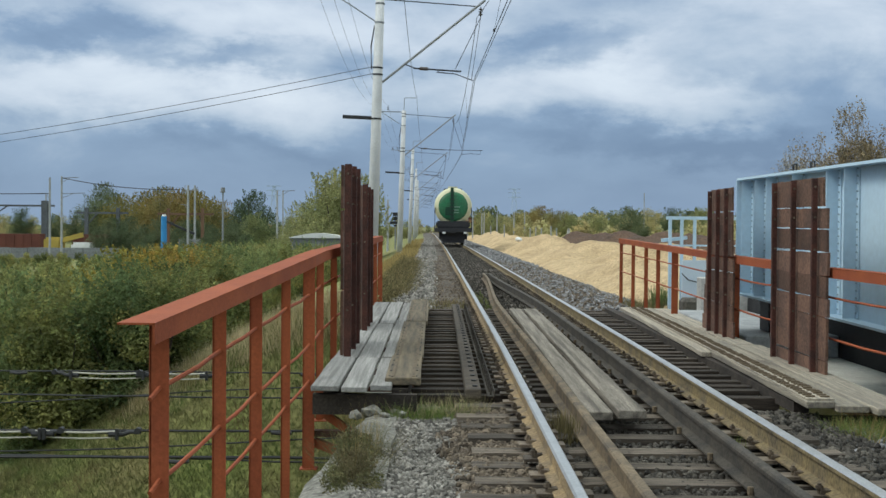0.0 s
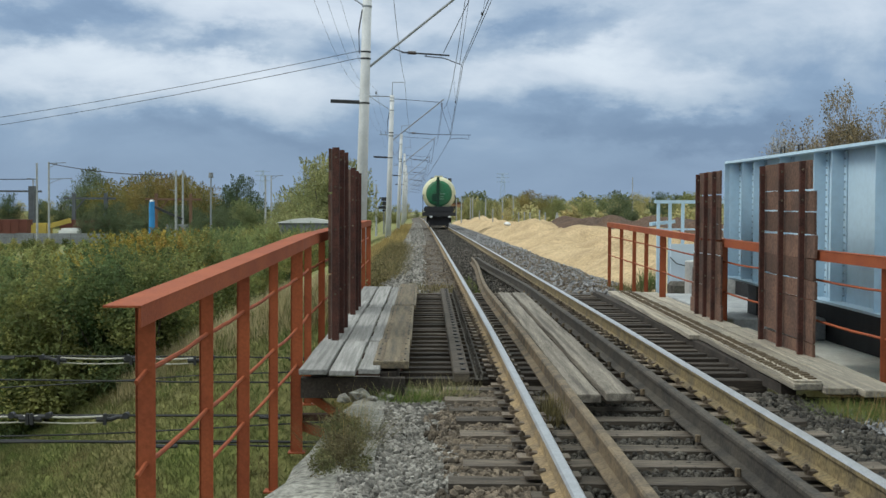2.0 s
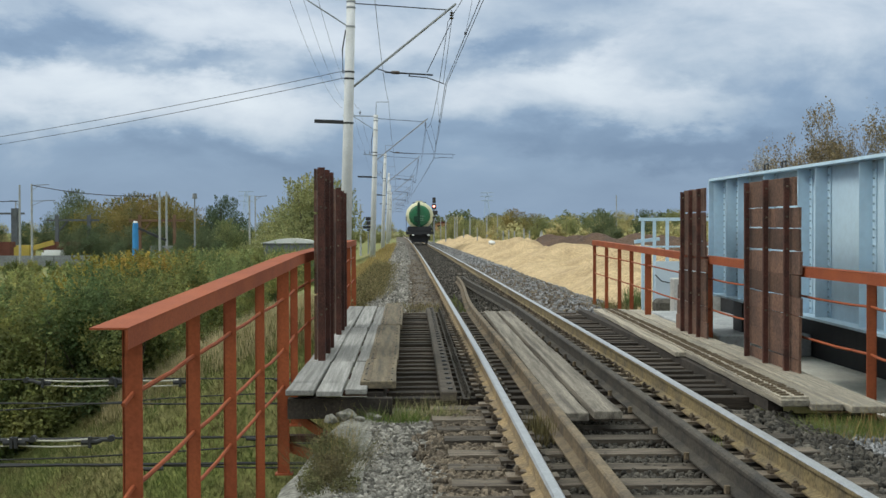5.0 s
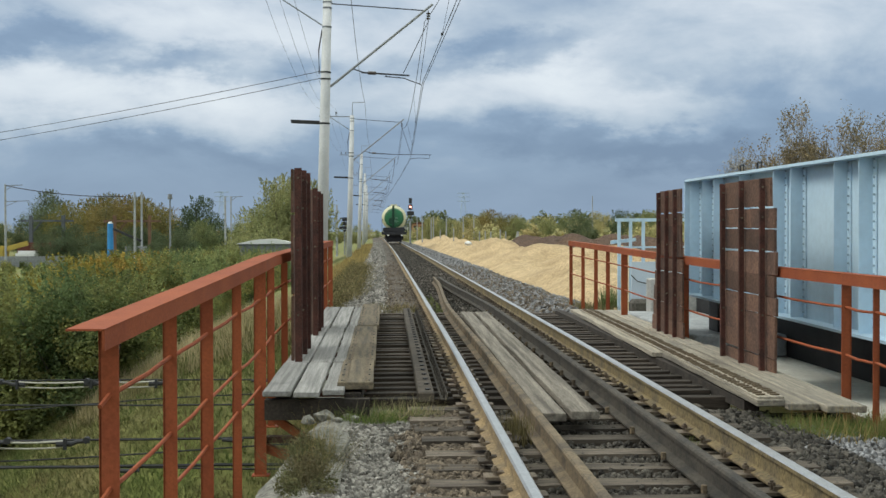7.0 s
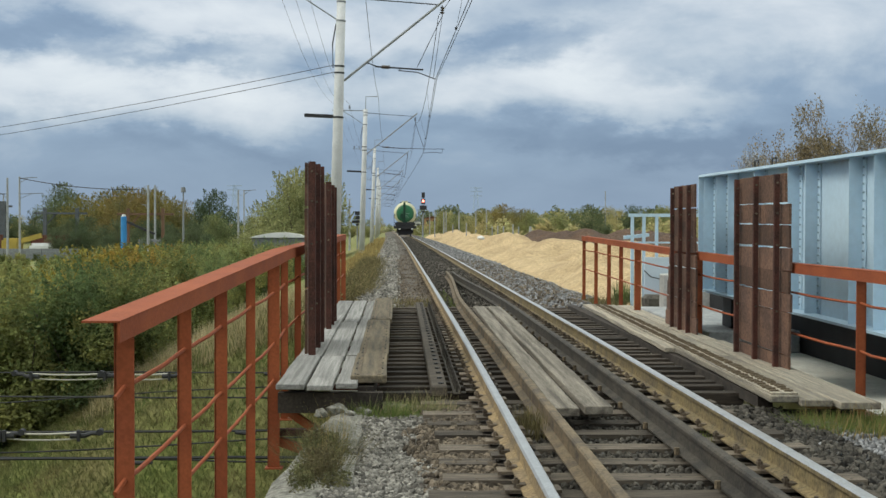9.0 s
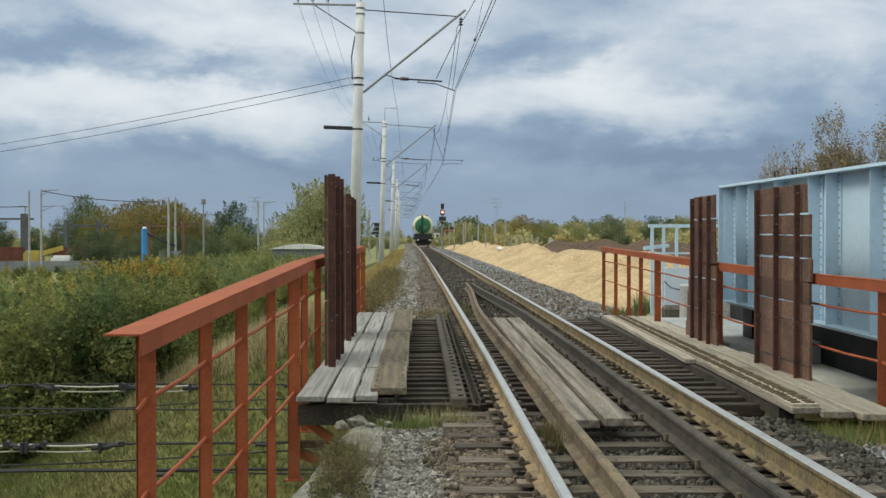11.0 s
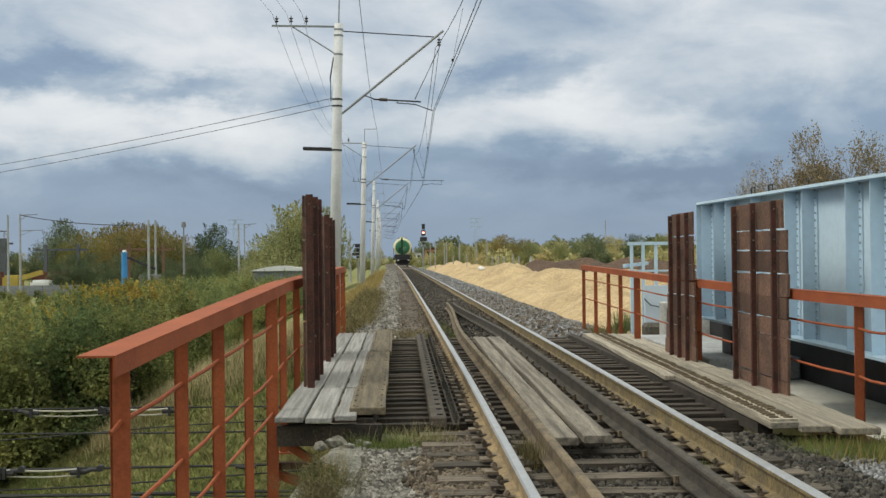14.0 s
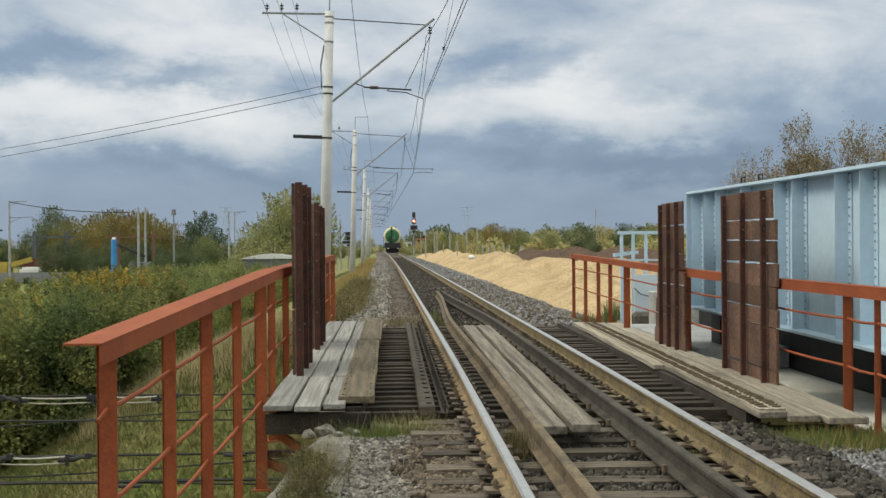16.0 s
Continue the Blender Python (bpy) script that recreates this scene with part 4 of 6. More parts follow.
# ---- poles and wires ----
def insulator(bm, x, z, n=3, r=.07, y=0):
    for i in range(n):
        tube(bm, [(x, y, z - .09 * i), (x, y, z - .09 * i - .05)], r, 8, r * .5)
    tube(bm, [(x, y, z + .08), (x, y, z - .09 * n - .05)], .015, 6)


def pole(pull=True):
    th = thing("catenary_pole", "white-grey tapered concrete catenary pole with steel brackets", "pole", group="catenary poles")
    bm = BM(); tube(bm, [(-.03, 0, -1.5), (.107, 0, 4), (.25, 0, 9.46)], 0.21, 18, 0.148); part("shaft", bm, POLEM, th, smooth=True)
    bm = BM(); tube(bm, [(.33, 0, 6.36), (3.85, 0, 9.2)], .042, 8); part("strut", bm, GALV, th)
    bm = BM(); tube(bm, [(.38, 0, 9.2), (3.6, 0, 8.98)], .02, 6); part("tie_rod", bm, DARKSTEEL, th)
    bm = BM(); beam(bm, (-2.05, 0, 9.4), (.1, 0, 9.36), .06); part("crossarm", bm, GALV, th)
    bm = BM(); beam(bm, (-1.35, 0, 9.37), (.08, 0, 8.45), .04); part("brace", bm, GALV, th)
    for x in (-1.88, -1.38, -.86):
        bm = BM(); insulator(bm, x, 9.66, 2, .075); part("insulator", bm, PORCELAIN, th)
    bm = BM(); beam(bm, (-1.02, 0, 5.17), (.0, 0, 5.13), .1, .12); part("bracket", bm, DARKSTEEL, th)
    for z in (9.05, 9.25, 8.4, 6.85, 6.62, 5.1):
        bm = BM(); tube(bm, [(.027 * z - .005, 0, z - .03), (.027 * z - .003, 0, z + .03)], .215 - .006 * z, 12); part("clamp", bm, GALV if z > 7 else DARKSTEEL, th)
    bm = BM(); tube(bm, [(0.25, 0, 9.4), (.28, 0, 10.35), (1.1, 0, 10.35)], .03, 6); part("top_bracket", bm, GALV, th)
    bm = BM(); tube(bm, [(.06, 0, 8.3), (-.06, 0, 7.6), (-.04, 0, 6.8)], .025, 6); part("conduit", bm, DARKSTEEL, th)
    bm = BM(); insulator(bm, 3.7, 8.9, 3, .08); part("insulator", bm, PORCELAIN, th)
    bm = BM(); tube(bm, [(1.1, 0, 6.98), (1.45, 0, 6.86)], .02, 6); tube(bm, [(1.4, 0, 6.85), (3.05, 0, 6.75)], .03, 6); part("steady_arm", bm, DARKSTEEL, th)
    bm = BM(); tube(bm, [(1.62, 0, 6.84), (1.9, 0, 6.83)], .06, 8); part("rod_insulator", bm, PORCELAIN, th)
    bm = BM(); tube(bm, [(2.25, 0, 6.8), (2.25, 0, 6.7)], .015, 6); part("hanger", bm, DARKSTEEL, th)
    if pull:
        bm = BM(); tube(bm, [(2.2, 0, 6.72), (2.85, 0, 6.66), (3.45, 0, 6.44)], .018, 6); part("registration_arm", bm, DARKSTEEL, th)
    else:
        bm = BM(); tube(bm, [(3.05, 0, 6.75), (5.75, 0, 6.72)], .02, 6); part("long_arm", bm, DARKSTEEL, th)
        bm = BM(); tube(bm, [(5.6, 0, 6.72), (5.6, 0, 6.45), (4.9, 0, 6.5), (4.3, 0, 6.44)], .018, 6); part("registration_arm", bm, DARKSTEEL, th)
    bm = BM(); tube(bm, [(3.7, 0, 8.6), (2.84 if pull else 4.3, 0, 6.83)], .014, 6); part("stay", bm, DARKSTEEL, th)
    bm = BM(); tube(bm, [(3.7, 0, 8.6), (3.4, 0, 6.45)], .010, 6); part("dropper", bm, DARKSTEEL, th)
    return th


POLE_Y = [43, 87, 131, 175, 219, 263, 307, 351]
p1 = pole(); p1.matrix_basis = pose(-3.9, 43, 0)
p2 = pole(False); p2.matrix_basis = pose(-3.95 + bend(87), 87, 0)
for i, y in enumerate(POLE_Y[2:]):
    copy_thing(p1, pose(-3.95 + bend(y), y, 0, 0, random.uniform(-.3, .3), 0))


def wire(pts, r, label, sag=0.0, n=14, name="overhead_wire", material=None):
    """A wire through points, hanging between them."""
    bm = BM(); out = []
    for a, b in zip(pts, pts[1:]):
        a, b = Vector(a), Vector(b)
        for i in range(n):
            k = i / n; p = a.lerp(b, k); p.z -= 4 * sag * k * (1 - k); out.append(p)
    out.append(Vector(pts[-1]))
    tube(bm, out, r, 4); return tagged(part(name, bm, material or WIREM), label, "wire", "overhead wires")


STAGGER = [(-1, .5), (43, -.43), (87, -.10), (131, -.85)] + [(y, -.5 + bend(y)) for y in POLE_Y[3:]]
wire([(x, y, 6.44) for y, x in STAGGER], .010, "dark contact wire above the track", .05)
wire([(x + (.12 if y < 0 else .05), y, 6.44) for y, x in STAGGER], .009, "second contact wire above the track", .05)
wire([(.9, -1, 8.6)] + [(-.2 + bend(y), y, 8.6) for y in POLE_Y], .011, "dark carrier cable above the contact wire", 1.1)


def sway(y):
    for (a, p), (c, q) in zip(STAGGER, STAGGER[1:]):
        if y <= c:
            return p + (q - p) * (y - a) / (c - a)


bm = BM()
for k in range(2):
    ya, yb = (-1 if k == 0 else POLE_Y[k - 1]), POLE_Y[k]
    for j in range(1, 4 - k):
        u = j / (4 - k); y = ya + (yb - ya) * u; zc = 8.6 - 4.4 * u * (1 - u)
        tube(bm, [(sway(y), y, 6.44), ((.9 - 1.1 * u if k == 0 else -.2 + bend(y)), y, zc)], .005, 4)
        box(bm, sway(y) - .03, sway(y) + .03, y - .03, y + .03, 6.41, 6.48)
tagged(part("dropper", bm, WIREM), "thin droppers between carrier and contact wire", "wire", kind="stuff")
wire([(-2.5, -1, 10.2)] + [(-2.81 + bend(y), y, 10.35) for y in POLE_Y], .011, "feeder cable on top of the poles", .7)
for dx in (-1.88, -1.38, -.86):
    wire([(-3.9 + dx, -1, 9.8)] + [(-3.92 + dx + bend(y), y, 9.82) for y in POLE_Y[:5]], .006, "thin line wire on the pole crossarm", .9)
for z, ze in ((6.9, 5.3), (6.66, 4.9)):
    wire([(-3.86, 43, z), (-34, 62, ze - .85)], .0105, "dark cable running from the pole to the yard", .35, 20)


# ---- wires of the line under the bridge ----
def cross_wire(y, z, ins, label, r=.014, sag=.06, seed=0):
    th = thing("cross_cable", label, "cable", group="cables under the bridge")
    bm = BM(); tube(bm, [(-16 + 13.5 * i / 24, y + .01 * i, z - sag * (math.sin(i * .26 + seed) * .5) + .012 * noise.noise((i * .7, seed, 0))) for i in range(25)], r, 5); part("cable", bm, WIREM, th)
    for x0, x1 in ins:
        for dz, rr in ((0.01, .014), (-.07, .011)):
            bm = BM(); tube(bm, [(x0 + (x1 - x0) * k / 8, y - .03, z + dz - .02 * math.sin(k * .39)) for k in range(9)], rr, 8); part("rod_insulator", bm, PALEINS, th)
        for e, q in ((x0, 1), (x1, -1)):
            bm = BM()
            tube(bm, [(e - q * .34, y - .03, z), (e - q * .18, y - .03, z), (e - q * .1, y - .03, z - .03), (e + q * .1, y - .03, z - .03)], .022, 8, .042)
            beam(bm, (e - q * .02, y - .07, z + .05), (e - q * .02, y - .07, z - .1), .05, .04)
            tube(bm, [(e - q * .3, y - .07, z + .02), (e - q * .3, y + .03, z + .02)], .045, 8); part("end_fitting", bm, DARKSTEEL, th)
    for k in range(3 if sag < .04 else 0):
        x = -9.5 + 2.4 * k + seed % 2
        bm = BM(); tube(bm, [(x - .14, y, z + .0), (x, y, z - .01), (x + .14, y, z)], .026, 6); part("clamp", bm, DARKSTEEL, th)
cross_wire(20.6, -1.05, [(-7.6, -6.45), (-6.2, -5.4)], "dark cable with pale rod insulator under the bridge", .014, .03, 1)
cross_wire(18.6, -1.17, [], "dark cable passing under the bridge", .014, .05, 2)
cross_wire(17.0, -1.42, [(-8.2, -7.0), (-6.9, -5.95)], "thick dark cable with pale insulator under the bridge", .018, .03, 3)
cross_wire(16.8, -1.56, [], "dark slack cable passing under the bridge", .012, .25, 4)
cross_wire(18.9, -1.22, [], "dark slack cable passing under the bridge", .010, .3, 5)
cross_wire(15.0, -1.44, [], "dark doubled cable passing under the bridge", .02, .03, 6)
cross_wire(15.2, -1.50, [], "dark doubled cable passing under the bridge", .012, .12, 7)


# ---- wagon ----
def wagon():
    th = thing("tank_wagon", "cream and green railway tank wagon rolling away on the track", "tank wagon")
    def lathe(prof, n=40, y_dir=1):
        bm = BM(); rings = []
        for y, r in prof:
            rings.append([bm.verts.new((r * math.cos(2 * math.pi * k / n), y, 3.0 + r * math.sin(2 * math.pi * k / n))) for k in range(n)] if r > 1e-4 else [bm.verts.new((0, y, 3.0))])
        for q, w in zip(rings, rings[1:]):
            for k in range(n):
                if len(q) == 1: bm.faces.new((q[0], w[(k + 1) % n], w[k]))
                elif len(w) == 1: bm.faces.new((q[k], q[(k + 1) % n], w[0]))
                else: bm.faces.new((q[k], q[(k + 1) % n], w[(k + 1) % n], w[k]))
        return bm
    R = 1.5
    part("tank", lathe([(.12, 1.17), (.2, 1.33), (.32, 1.45), (.5, R), (10.5, R), (10.8, 1.3), (11, 0)]), CREAM, th, smooth=True)
    part("end_disc", lathe([(0, 0), (.02, .5), (.06, .9), (.125, 1.18), (.2, 1.18), (.25, 0)]), GREEN, th, "green painted round tank end", smooth=True)
    bm = BM(); box(bm, -.22, .03, -.08, -.03, 1.6, 4.5); ladder = part("ladder", bm, DARKGREEN, th)
    for i in range(9):
        bm = BM(); box(bm, -.3, .11, -.11, -.075, 1.75 + i * .3, 1.79 + i * .3); part("rung", bm, DARKSTEEL, ladder)
    bm = BM(); box(bm, -.62, -.24, -.03, .05, 2.3, 2.95); part("placard", bm, DARKGREEN, th)
    for z, w in ((2.95, .5), (2.7, .35), (2.5, .42)):
        bm = BM(); box(bm, .05, .05 + w, -.03, .03, z, z + .05); part("marking", bm, PALEGREEN, th)
    bm = BM(); box(bm, -1.42, 1.42, -.55, 11.5, 1.05, 1.32); part("underframe", bm, DARKSTEEL, th)
    bm = BM(); box(bm, -1.5, 1.5, -.6, -.45, .98, 1.3); part("headstock", bm, DARKSTEEL, th)
    bm = BM(); box(bm, -1.35, 1.35, -.1, .9, 1.3, 1.85); bmesh.ops.bevel(bm, geom=bm.edges[:], offset=.1, segments=2, affect="EDGES"); part("saddle", bm, DARKSTEEL, th)
    bm = BM(); box(bm, -.2, .2, -1.05, -.55, .9, 1.15); part("coupler", bm, DARKSTEEL, th)
    for x in (-.72, .95):
        bm = BM(); box(bm, x - .12, x + .12, -.64, -.6, .85, 1.0); part("end_light_disc", bm, WHITEP, th)
    for x in (-1.45, 1.45):
        bm = BM(); tube(bm, [(x, -.3, 1.3), (x, -.3, 2.7), (x * .97, .6, 3.0)], .045, 6); part("handrail", bm, DARKSTEEL, th)
    bm = BM(); tube(bm, [(0, 5.4, 4.4), (0, 5.4, 4.75)], .4, 16); part("hatch", bm, CREAM, th)
    bm = BM(); box(bm, -.75, .75, 4.2, 6.6, 4.5, 4.55); part("roof_walk", bm, DARKSTEEL, th)
    for y in (1.0, 2.85, 8.2, 10.05):
        w = part("wheelset", (lambda b: (tube(b, [(-.8, y, .475), (.8, y, .475)], .08, 8), b)[1])(BM()), DARKSTEEL, th)
        for x in (-.79, .79):
            bm = BM(); tube(bm, [(x - .065, y, .475), (x + .065, y, .475)], .475, 20); part("wheel", bm, DARKSTEEL, w)
    # dark box added: brake gear and the shade below the wagon in one
    bm = BM(); box(bm, -.9, .9, .15, .5, .13, 1.06); part("gear_shade_fill", bm, DARKSTEEL, th)
    for y in (1.92, 9.1):
        for x in (-1.02, 1.02):
            bm = BM(); box(bm, x - .1, x + .1, y - 1.25, y + 1.25, .38, .85); part("bogie_frame", bm, DARKSTEEL, th)
        bm = BM(); box(bm, -1.1, 1.1, y - .25, y + .25, .5, 1.05); part("bolster", bm, DARKSTEEL, th)
    return th
WAGON = wagon()


# ---- signals ----
def signal(x, y, lit, label, s=1.0):
    th = thing("signal_post", label, "signal", pose(x, y, 0), "railway signals")
    bm = BM(); tube(bm, [(0, 0, -.8), (0, 0, 5.9 * s)], .07, 8); part("mast", bm, GALV, th)
    bm = BM(); box(bm, -.24, .24, -.1, .2, 5.5 * s, 6.3 * s); part("upper_head", bm, DARKSTEEL, th)
    bm = BM(); box(bm, -.3, .3, -.12, .2, 4.55 * s, 5.35 * s); head = part("lamp_head", bm, DARKSTEEL, th)
    if lit:
        bm = BM(); tube(bm, [(0, -.2, 5.0), (0, -.125, 5.0)], .17, 16); part("lens", bm, REDLIGHT, head, "glowing red lens")
    bm = BM(); box(bm, -.52, .52, -.1, .1, 3.75 * s, 4.35 * s); part("sign_box", bm, DARKSTEEL, th)
    bm = BM(); tube(bm, [(0, 0, 3.55 * s), (0, 0, 3.2 * s)], .2, 8, .1); part("lower_lamp", bm, DARKSTEEL, th)
signal(1.62, 185, True, "tall railway signal showing a red light")
signal(-5.75, 118, False, "small dark railway signal beside the embankment", .43)


# ---- plants ----
def leaf_cloud(lobes, n, size, seed, flat=0.0, shell=0.55):
    """Leaf quads spread through lobes (cx, cy, cz, rx, ry, rz), thicker towards their skins."""
    r = np.random.RandomState(seed)
    lob = np.array(lobes); vol = lob[:, 3] * lob[:, 4] * lob[:, 5]
    pick = r.choice(len(lob), n, p=vol / vol.sum())
    d = r.normal(size=(n, 3)); d /= np.linalg.norm(d, axis=1)[:, None]
    rad = shell + (1 - shell) * r.rand(n) ** 0.7
    rad *= 1 + 0.22 * np.sin(d[:, 0] * 5 + pick) * np.sin(d[:, 2] * 6 + pick * 2) + 0.05 * r.normal(size=n)
    c = lob[pick, :3] + d * lob[pick, 3:] * rad[:, None]
    a = r.normal(size=(n, 3)); a /= np.linalg.norm(a, axis=1)[:, None]
    b = np.cross(a, r.normal(size=(n, 3))); b /= np.linalg.norm(b, axis=1)[:, None]
    s = size * r.uniform(.6, 1.3, n)[:, None]
    v = np.stack([c - a * s * .5, c + b * s * .32, c + a * s * .5, c - b * s * .32], 1)
    return v.reshape(-1, 3), np.arange(4 * n).reshape(-1, 4)


def leaf_mesh(name, v, f, material):
    me = bpy.data.meshes.new(name)
    me.from_pydata(v.tolist(), [], f.tolist()); me.materials.append(material)
    return me


def lobes_for(seed, h, w, base, k):
    rnd = random.Random(seed); out = []
    for i in range(k):
        t = (i + .5) / k
        z = base + (h - base) * t
        spread = w * math.sin(math.pi * (0.18 + 0.72 * t)) * .55
        a = rnd.uniform(0, 6.28)
        q = rnd.uniform(.28, .42) * w * (1.1 - .5 * t)
        out.append((math.cos(a) * spread * rnd.uniform(.3, 1), math.sin(a) * spread * rnd.uniform(.3, 1), z, q, q, q * rnd.uniform(.7, 1)))
    return out


def tree(name, label, category, group, h, w, base, leaves, size, material, seed, lobes=10, trunk=.12, limbs=7, shell=.3, shoots=0):
    """A tapered trunk with limbs and a crown of many leaves."""
    th = thing(name, label, category, group=group)
    rnd = random.Random(seed)
    L = lobes_for(seed, h, w, base, lobes)
    bm = BM()
    if trunk:
        tube(bm, [(0, 0, -.6), (.05 * w * rnd.uniform(-1, 1), 0, h * .4), (.06 * w * rnd.uniform(-1, 1), .05 * w, h * .86)], trunk, 7, trunk * .2)
        for i in range(limbs):
            x, y, z, q, _, _ = L[i % len(L)]
            z0 = max(base * .6, z * rnd.uniform(.35, .7))
            tube(bm, [(0, 0, z0), (x * .5, y * .5, z0 + (z - z0) * .6), (x * 1.1, y * 1.1, z + q * .5)], trunk * .35, 5, trunk * .06)
    else:
        for i in range(limbs):
            x, y, z, q, _, _ = L[i % len(L)]
            tube(bm, [(rnd.uniform(-.2, .2), rnd.uniform(-.2, .2), -.6), (x * .5, y * .5, z * .5), (x, y, z)], .03, 5, .008)
    part("trunk" if trunk else "stem", bm, BARK, th)
    v, f = leaf_cloud(L, leaves, size, seed, shell=shell)
    if shoots:
        r = np.random.RandomState(seed + 5); more = []
        top = np.array(L)
        for _ in range(shoots):
            q = top[r.randint(len(top))]; a = r.rand() * 6.283; e = r.rand() * .9 + .35
            p = q[:3] + q[3:] * np.array([math.cos(a) * math.cos(e), math.sin(a) * math.cos(e), math.sin(e)])
            d = np.array([math.cos(a) * .45, math.sin(a) * .45, 1.0]) * r.uniform(.35, .95)
            k = r.rand(26, 1) ** .8
            more.append(p + d * k + r.normal(size=(26, 3)) * .07 * (1.2 - k))
        c = np.concatenate(more); m = len(c)
        a = r.normal(size=(m, 3)); a /= np.linalg.norm(a, axis=1)[:, None]
        bb = np.cross(a, r.normal(size=(m, 3))); bb /= np.linalg.norm(bb, axis=1)[:, None]
        sz = size * r.uniform(.5, 1.1, m)[:, None]
        v2 = np.stack([c - a * sz * .5, c + bb * sz * .32, c + a * sz * .5, c - bb * sz * .32], 1).reshape(-1, 3)
        v = np.concatenate([v, v2]); f = np.arange(len(v)).reshape(-1, 4)
    v[:, 2] = base * .3 + (v[:, 2] - v[:, 2].min()) * (h - base * .3) / (v[:, 2].max() - v[:, 2].min())
    wide = np.percentile(np.abs(v[:, :2]), 99); v[:, :2] *= w / 2 / wide
    ob = new("crown", leaf_mesh("crown", v, f, material)); ob.parent = th
    return th


def plant(src, spots, zfun=None, seed=0):
    """Set the first at the first spot and copies at the rest: (x, y, scale)."""
    rnd = random.Random(seed)
    for i, sp in enumerate(spots):
        x, y, s = sp[:3]
        z = sp[3] if len(sp) > 3 else ground_z(x, y)
        m = pose(x, y, z - .1, 0, 0, rnd.uniform(0, 360))
        if i == 0:
            src.scale = (s, s, s); src.matrix_basis = m @ Matrix.Diagonal((s, s, s, 1))
        else:
            src.scale = (s, s, s)
            c = copy_thing(src, m)
    x, y, s = spots[0][:3]
    src.matrix_basis = pose(x, y, (spots[0][3] if len(spots[0]) > 3 else ground_z(x, y)) - .1, 0, 0, 40) @ Matrix.Diagonal((s, s, s, 1))


def spot(px, d, top=None):
    """x at depth d along a bearing given as the sideways slope."""
    return -1.58 + px * d


rnd = random.Random(77)
# shrubs on the slope and below it, tallest along a falling skyline
b1 = tree("shrub", "dense dark green willow shrub on the slope", "shrub", "slope shrubs", 4.0, 3.0, .3, 11000, .13, LEAF, 11, 12, 0, 9, shoots=110)
b2 = tree("shrub", "olive green shrub turning yellow on the slope", "shrub", "slope shrubs", 4.0, 3.0, .3, 10000, .13, LEAFO, 12, 11, 0, 9, shoots=120)
b3 = tree("shrub", "orange-yellow autumn shrub on the slope", "shrub", "slope shrubs", 4.0, 3.2, .3, 7500, .13, LEAFY, 13, 10, 0, 8, shoots=110)
SKYLINE = ((-.36, -.0255), (-.285, -.0225), (-.262, -.018), (-.243, -.012), (-.20, -.0105), (-.18, -.008), (-.125, -.006), (-.07, -.004))


def crest(u):
    for (a, p), (c, q) in zip(SKYLINE, SKYLINE[1:]):
        if u <= c:
            return p + (q - p) * (u - a) / (c - a)
    return SKYLINE[-1][1]


def thicket():
    rnd = random.Random(77); sets = ([], [], [])
    for (d0, d1, u0, u1, n) in ((31.3, 37, -.36, -.205, 26), (36, 46, -.36, -.17, 24), (46, 62, -.36, -.125, 34), (62, 95, -.36, -.085, 60), (95, 130, -.17, -.05, 20)):
        for i in range(n):
            d = rnd.uniform(d0, d1); u = u0 + (u1 - u0) * (i + rnd.random()) / n
            x = -1.58 + u * d; g = ground_z(x, d)
            drop = (.045 * (1 - min(1, (d - 29) / 34)) + .007) * rnd.uniform(.0, 2.0)
            h = 1.4 + (crest(u) - drop) * d - g
            if h < .9:
                continue
            k = 2 if (-.245 < u < -.20 and 33 < d < 62 and rnd.random() < .45) or rnd.random() < .05 else (0 if rnd.random() < .34 else 1)
            sets[k].append((x, d, min(h, 6) / 4.0))
    # low bushes before the yard wall
    for i in range(30):
        u = -.372 + .0036 * i + rnd.uniform(-.001, .001); d = rnd.uniform(138, 160)
        x = -1.58 + u * d; h = 1.4 + rnd.uniform(-.0285, -.0225) * d - ground_z(x, d)
        if h > .5:
            sets[1 if i % 3 else 0].append((x, d, h / 4.0 * 1.15))
    # a yellow clump on the skyline
    for u, d in ((-.240, 41), (-.232, 43), (-.224, 40), (-.215, 42), (-.206, 41), (-.228, 39), (-.211, 39)):
        x = -1.58 + u * d
        sets[2].append((x, d, (1.4 + (crest(u) + rnd.uniform(-.008, .002)) * d - ground_z(x, d)) / 4.0))
    for k, src in enumerate((b1, b2, b3)):
        plant(src, sets[k], seed=k)


thicket()

# far trees
t1 = tree("tree", "tall leafy green tree beyond the embankment", "tree", "far trees", 10, 8, 1.5, 16000, .24, LEAFT, 21, 30, .2, 8, shoots=260)
t2 = tree("tree", "broad yellowing autumn tree in the distance", "tree", "far trees", 10, 10, 1.0, 14000, .28, LEAFYD, 22, 26, .2, 7, shoots=120)
t3 = tree("tree", "dark green tree in the distance", "tree", "far trees", 10, 6.5, 1.0, 12000, .25, LEAFD, 23, 22, .2, 7, shoots=160)
t4 = tree("tree", "olive birch tree in the far tree line", "tree", "far trees", 10, 7, 1.0, 11000, .28, LEAFG, 24, 20, .15, 7)


def tall(u, v, d, g):
    """A far tree by its bearing, the slope to its top, its distance and its foot."""
    return (-1.58 + u * d, d, (1.4 + v * d - g) / 10, g)


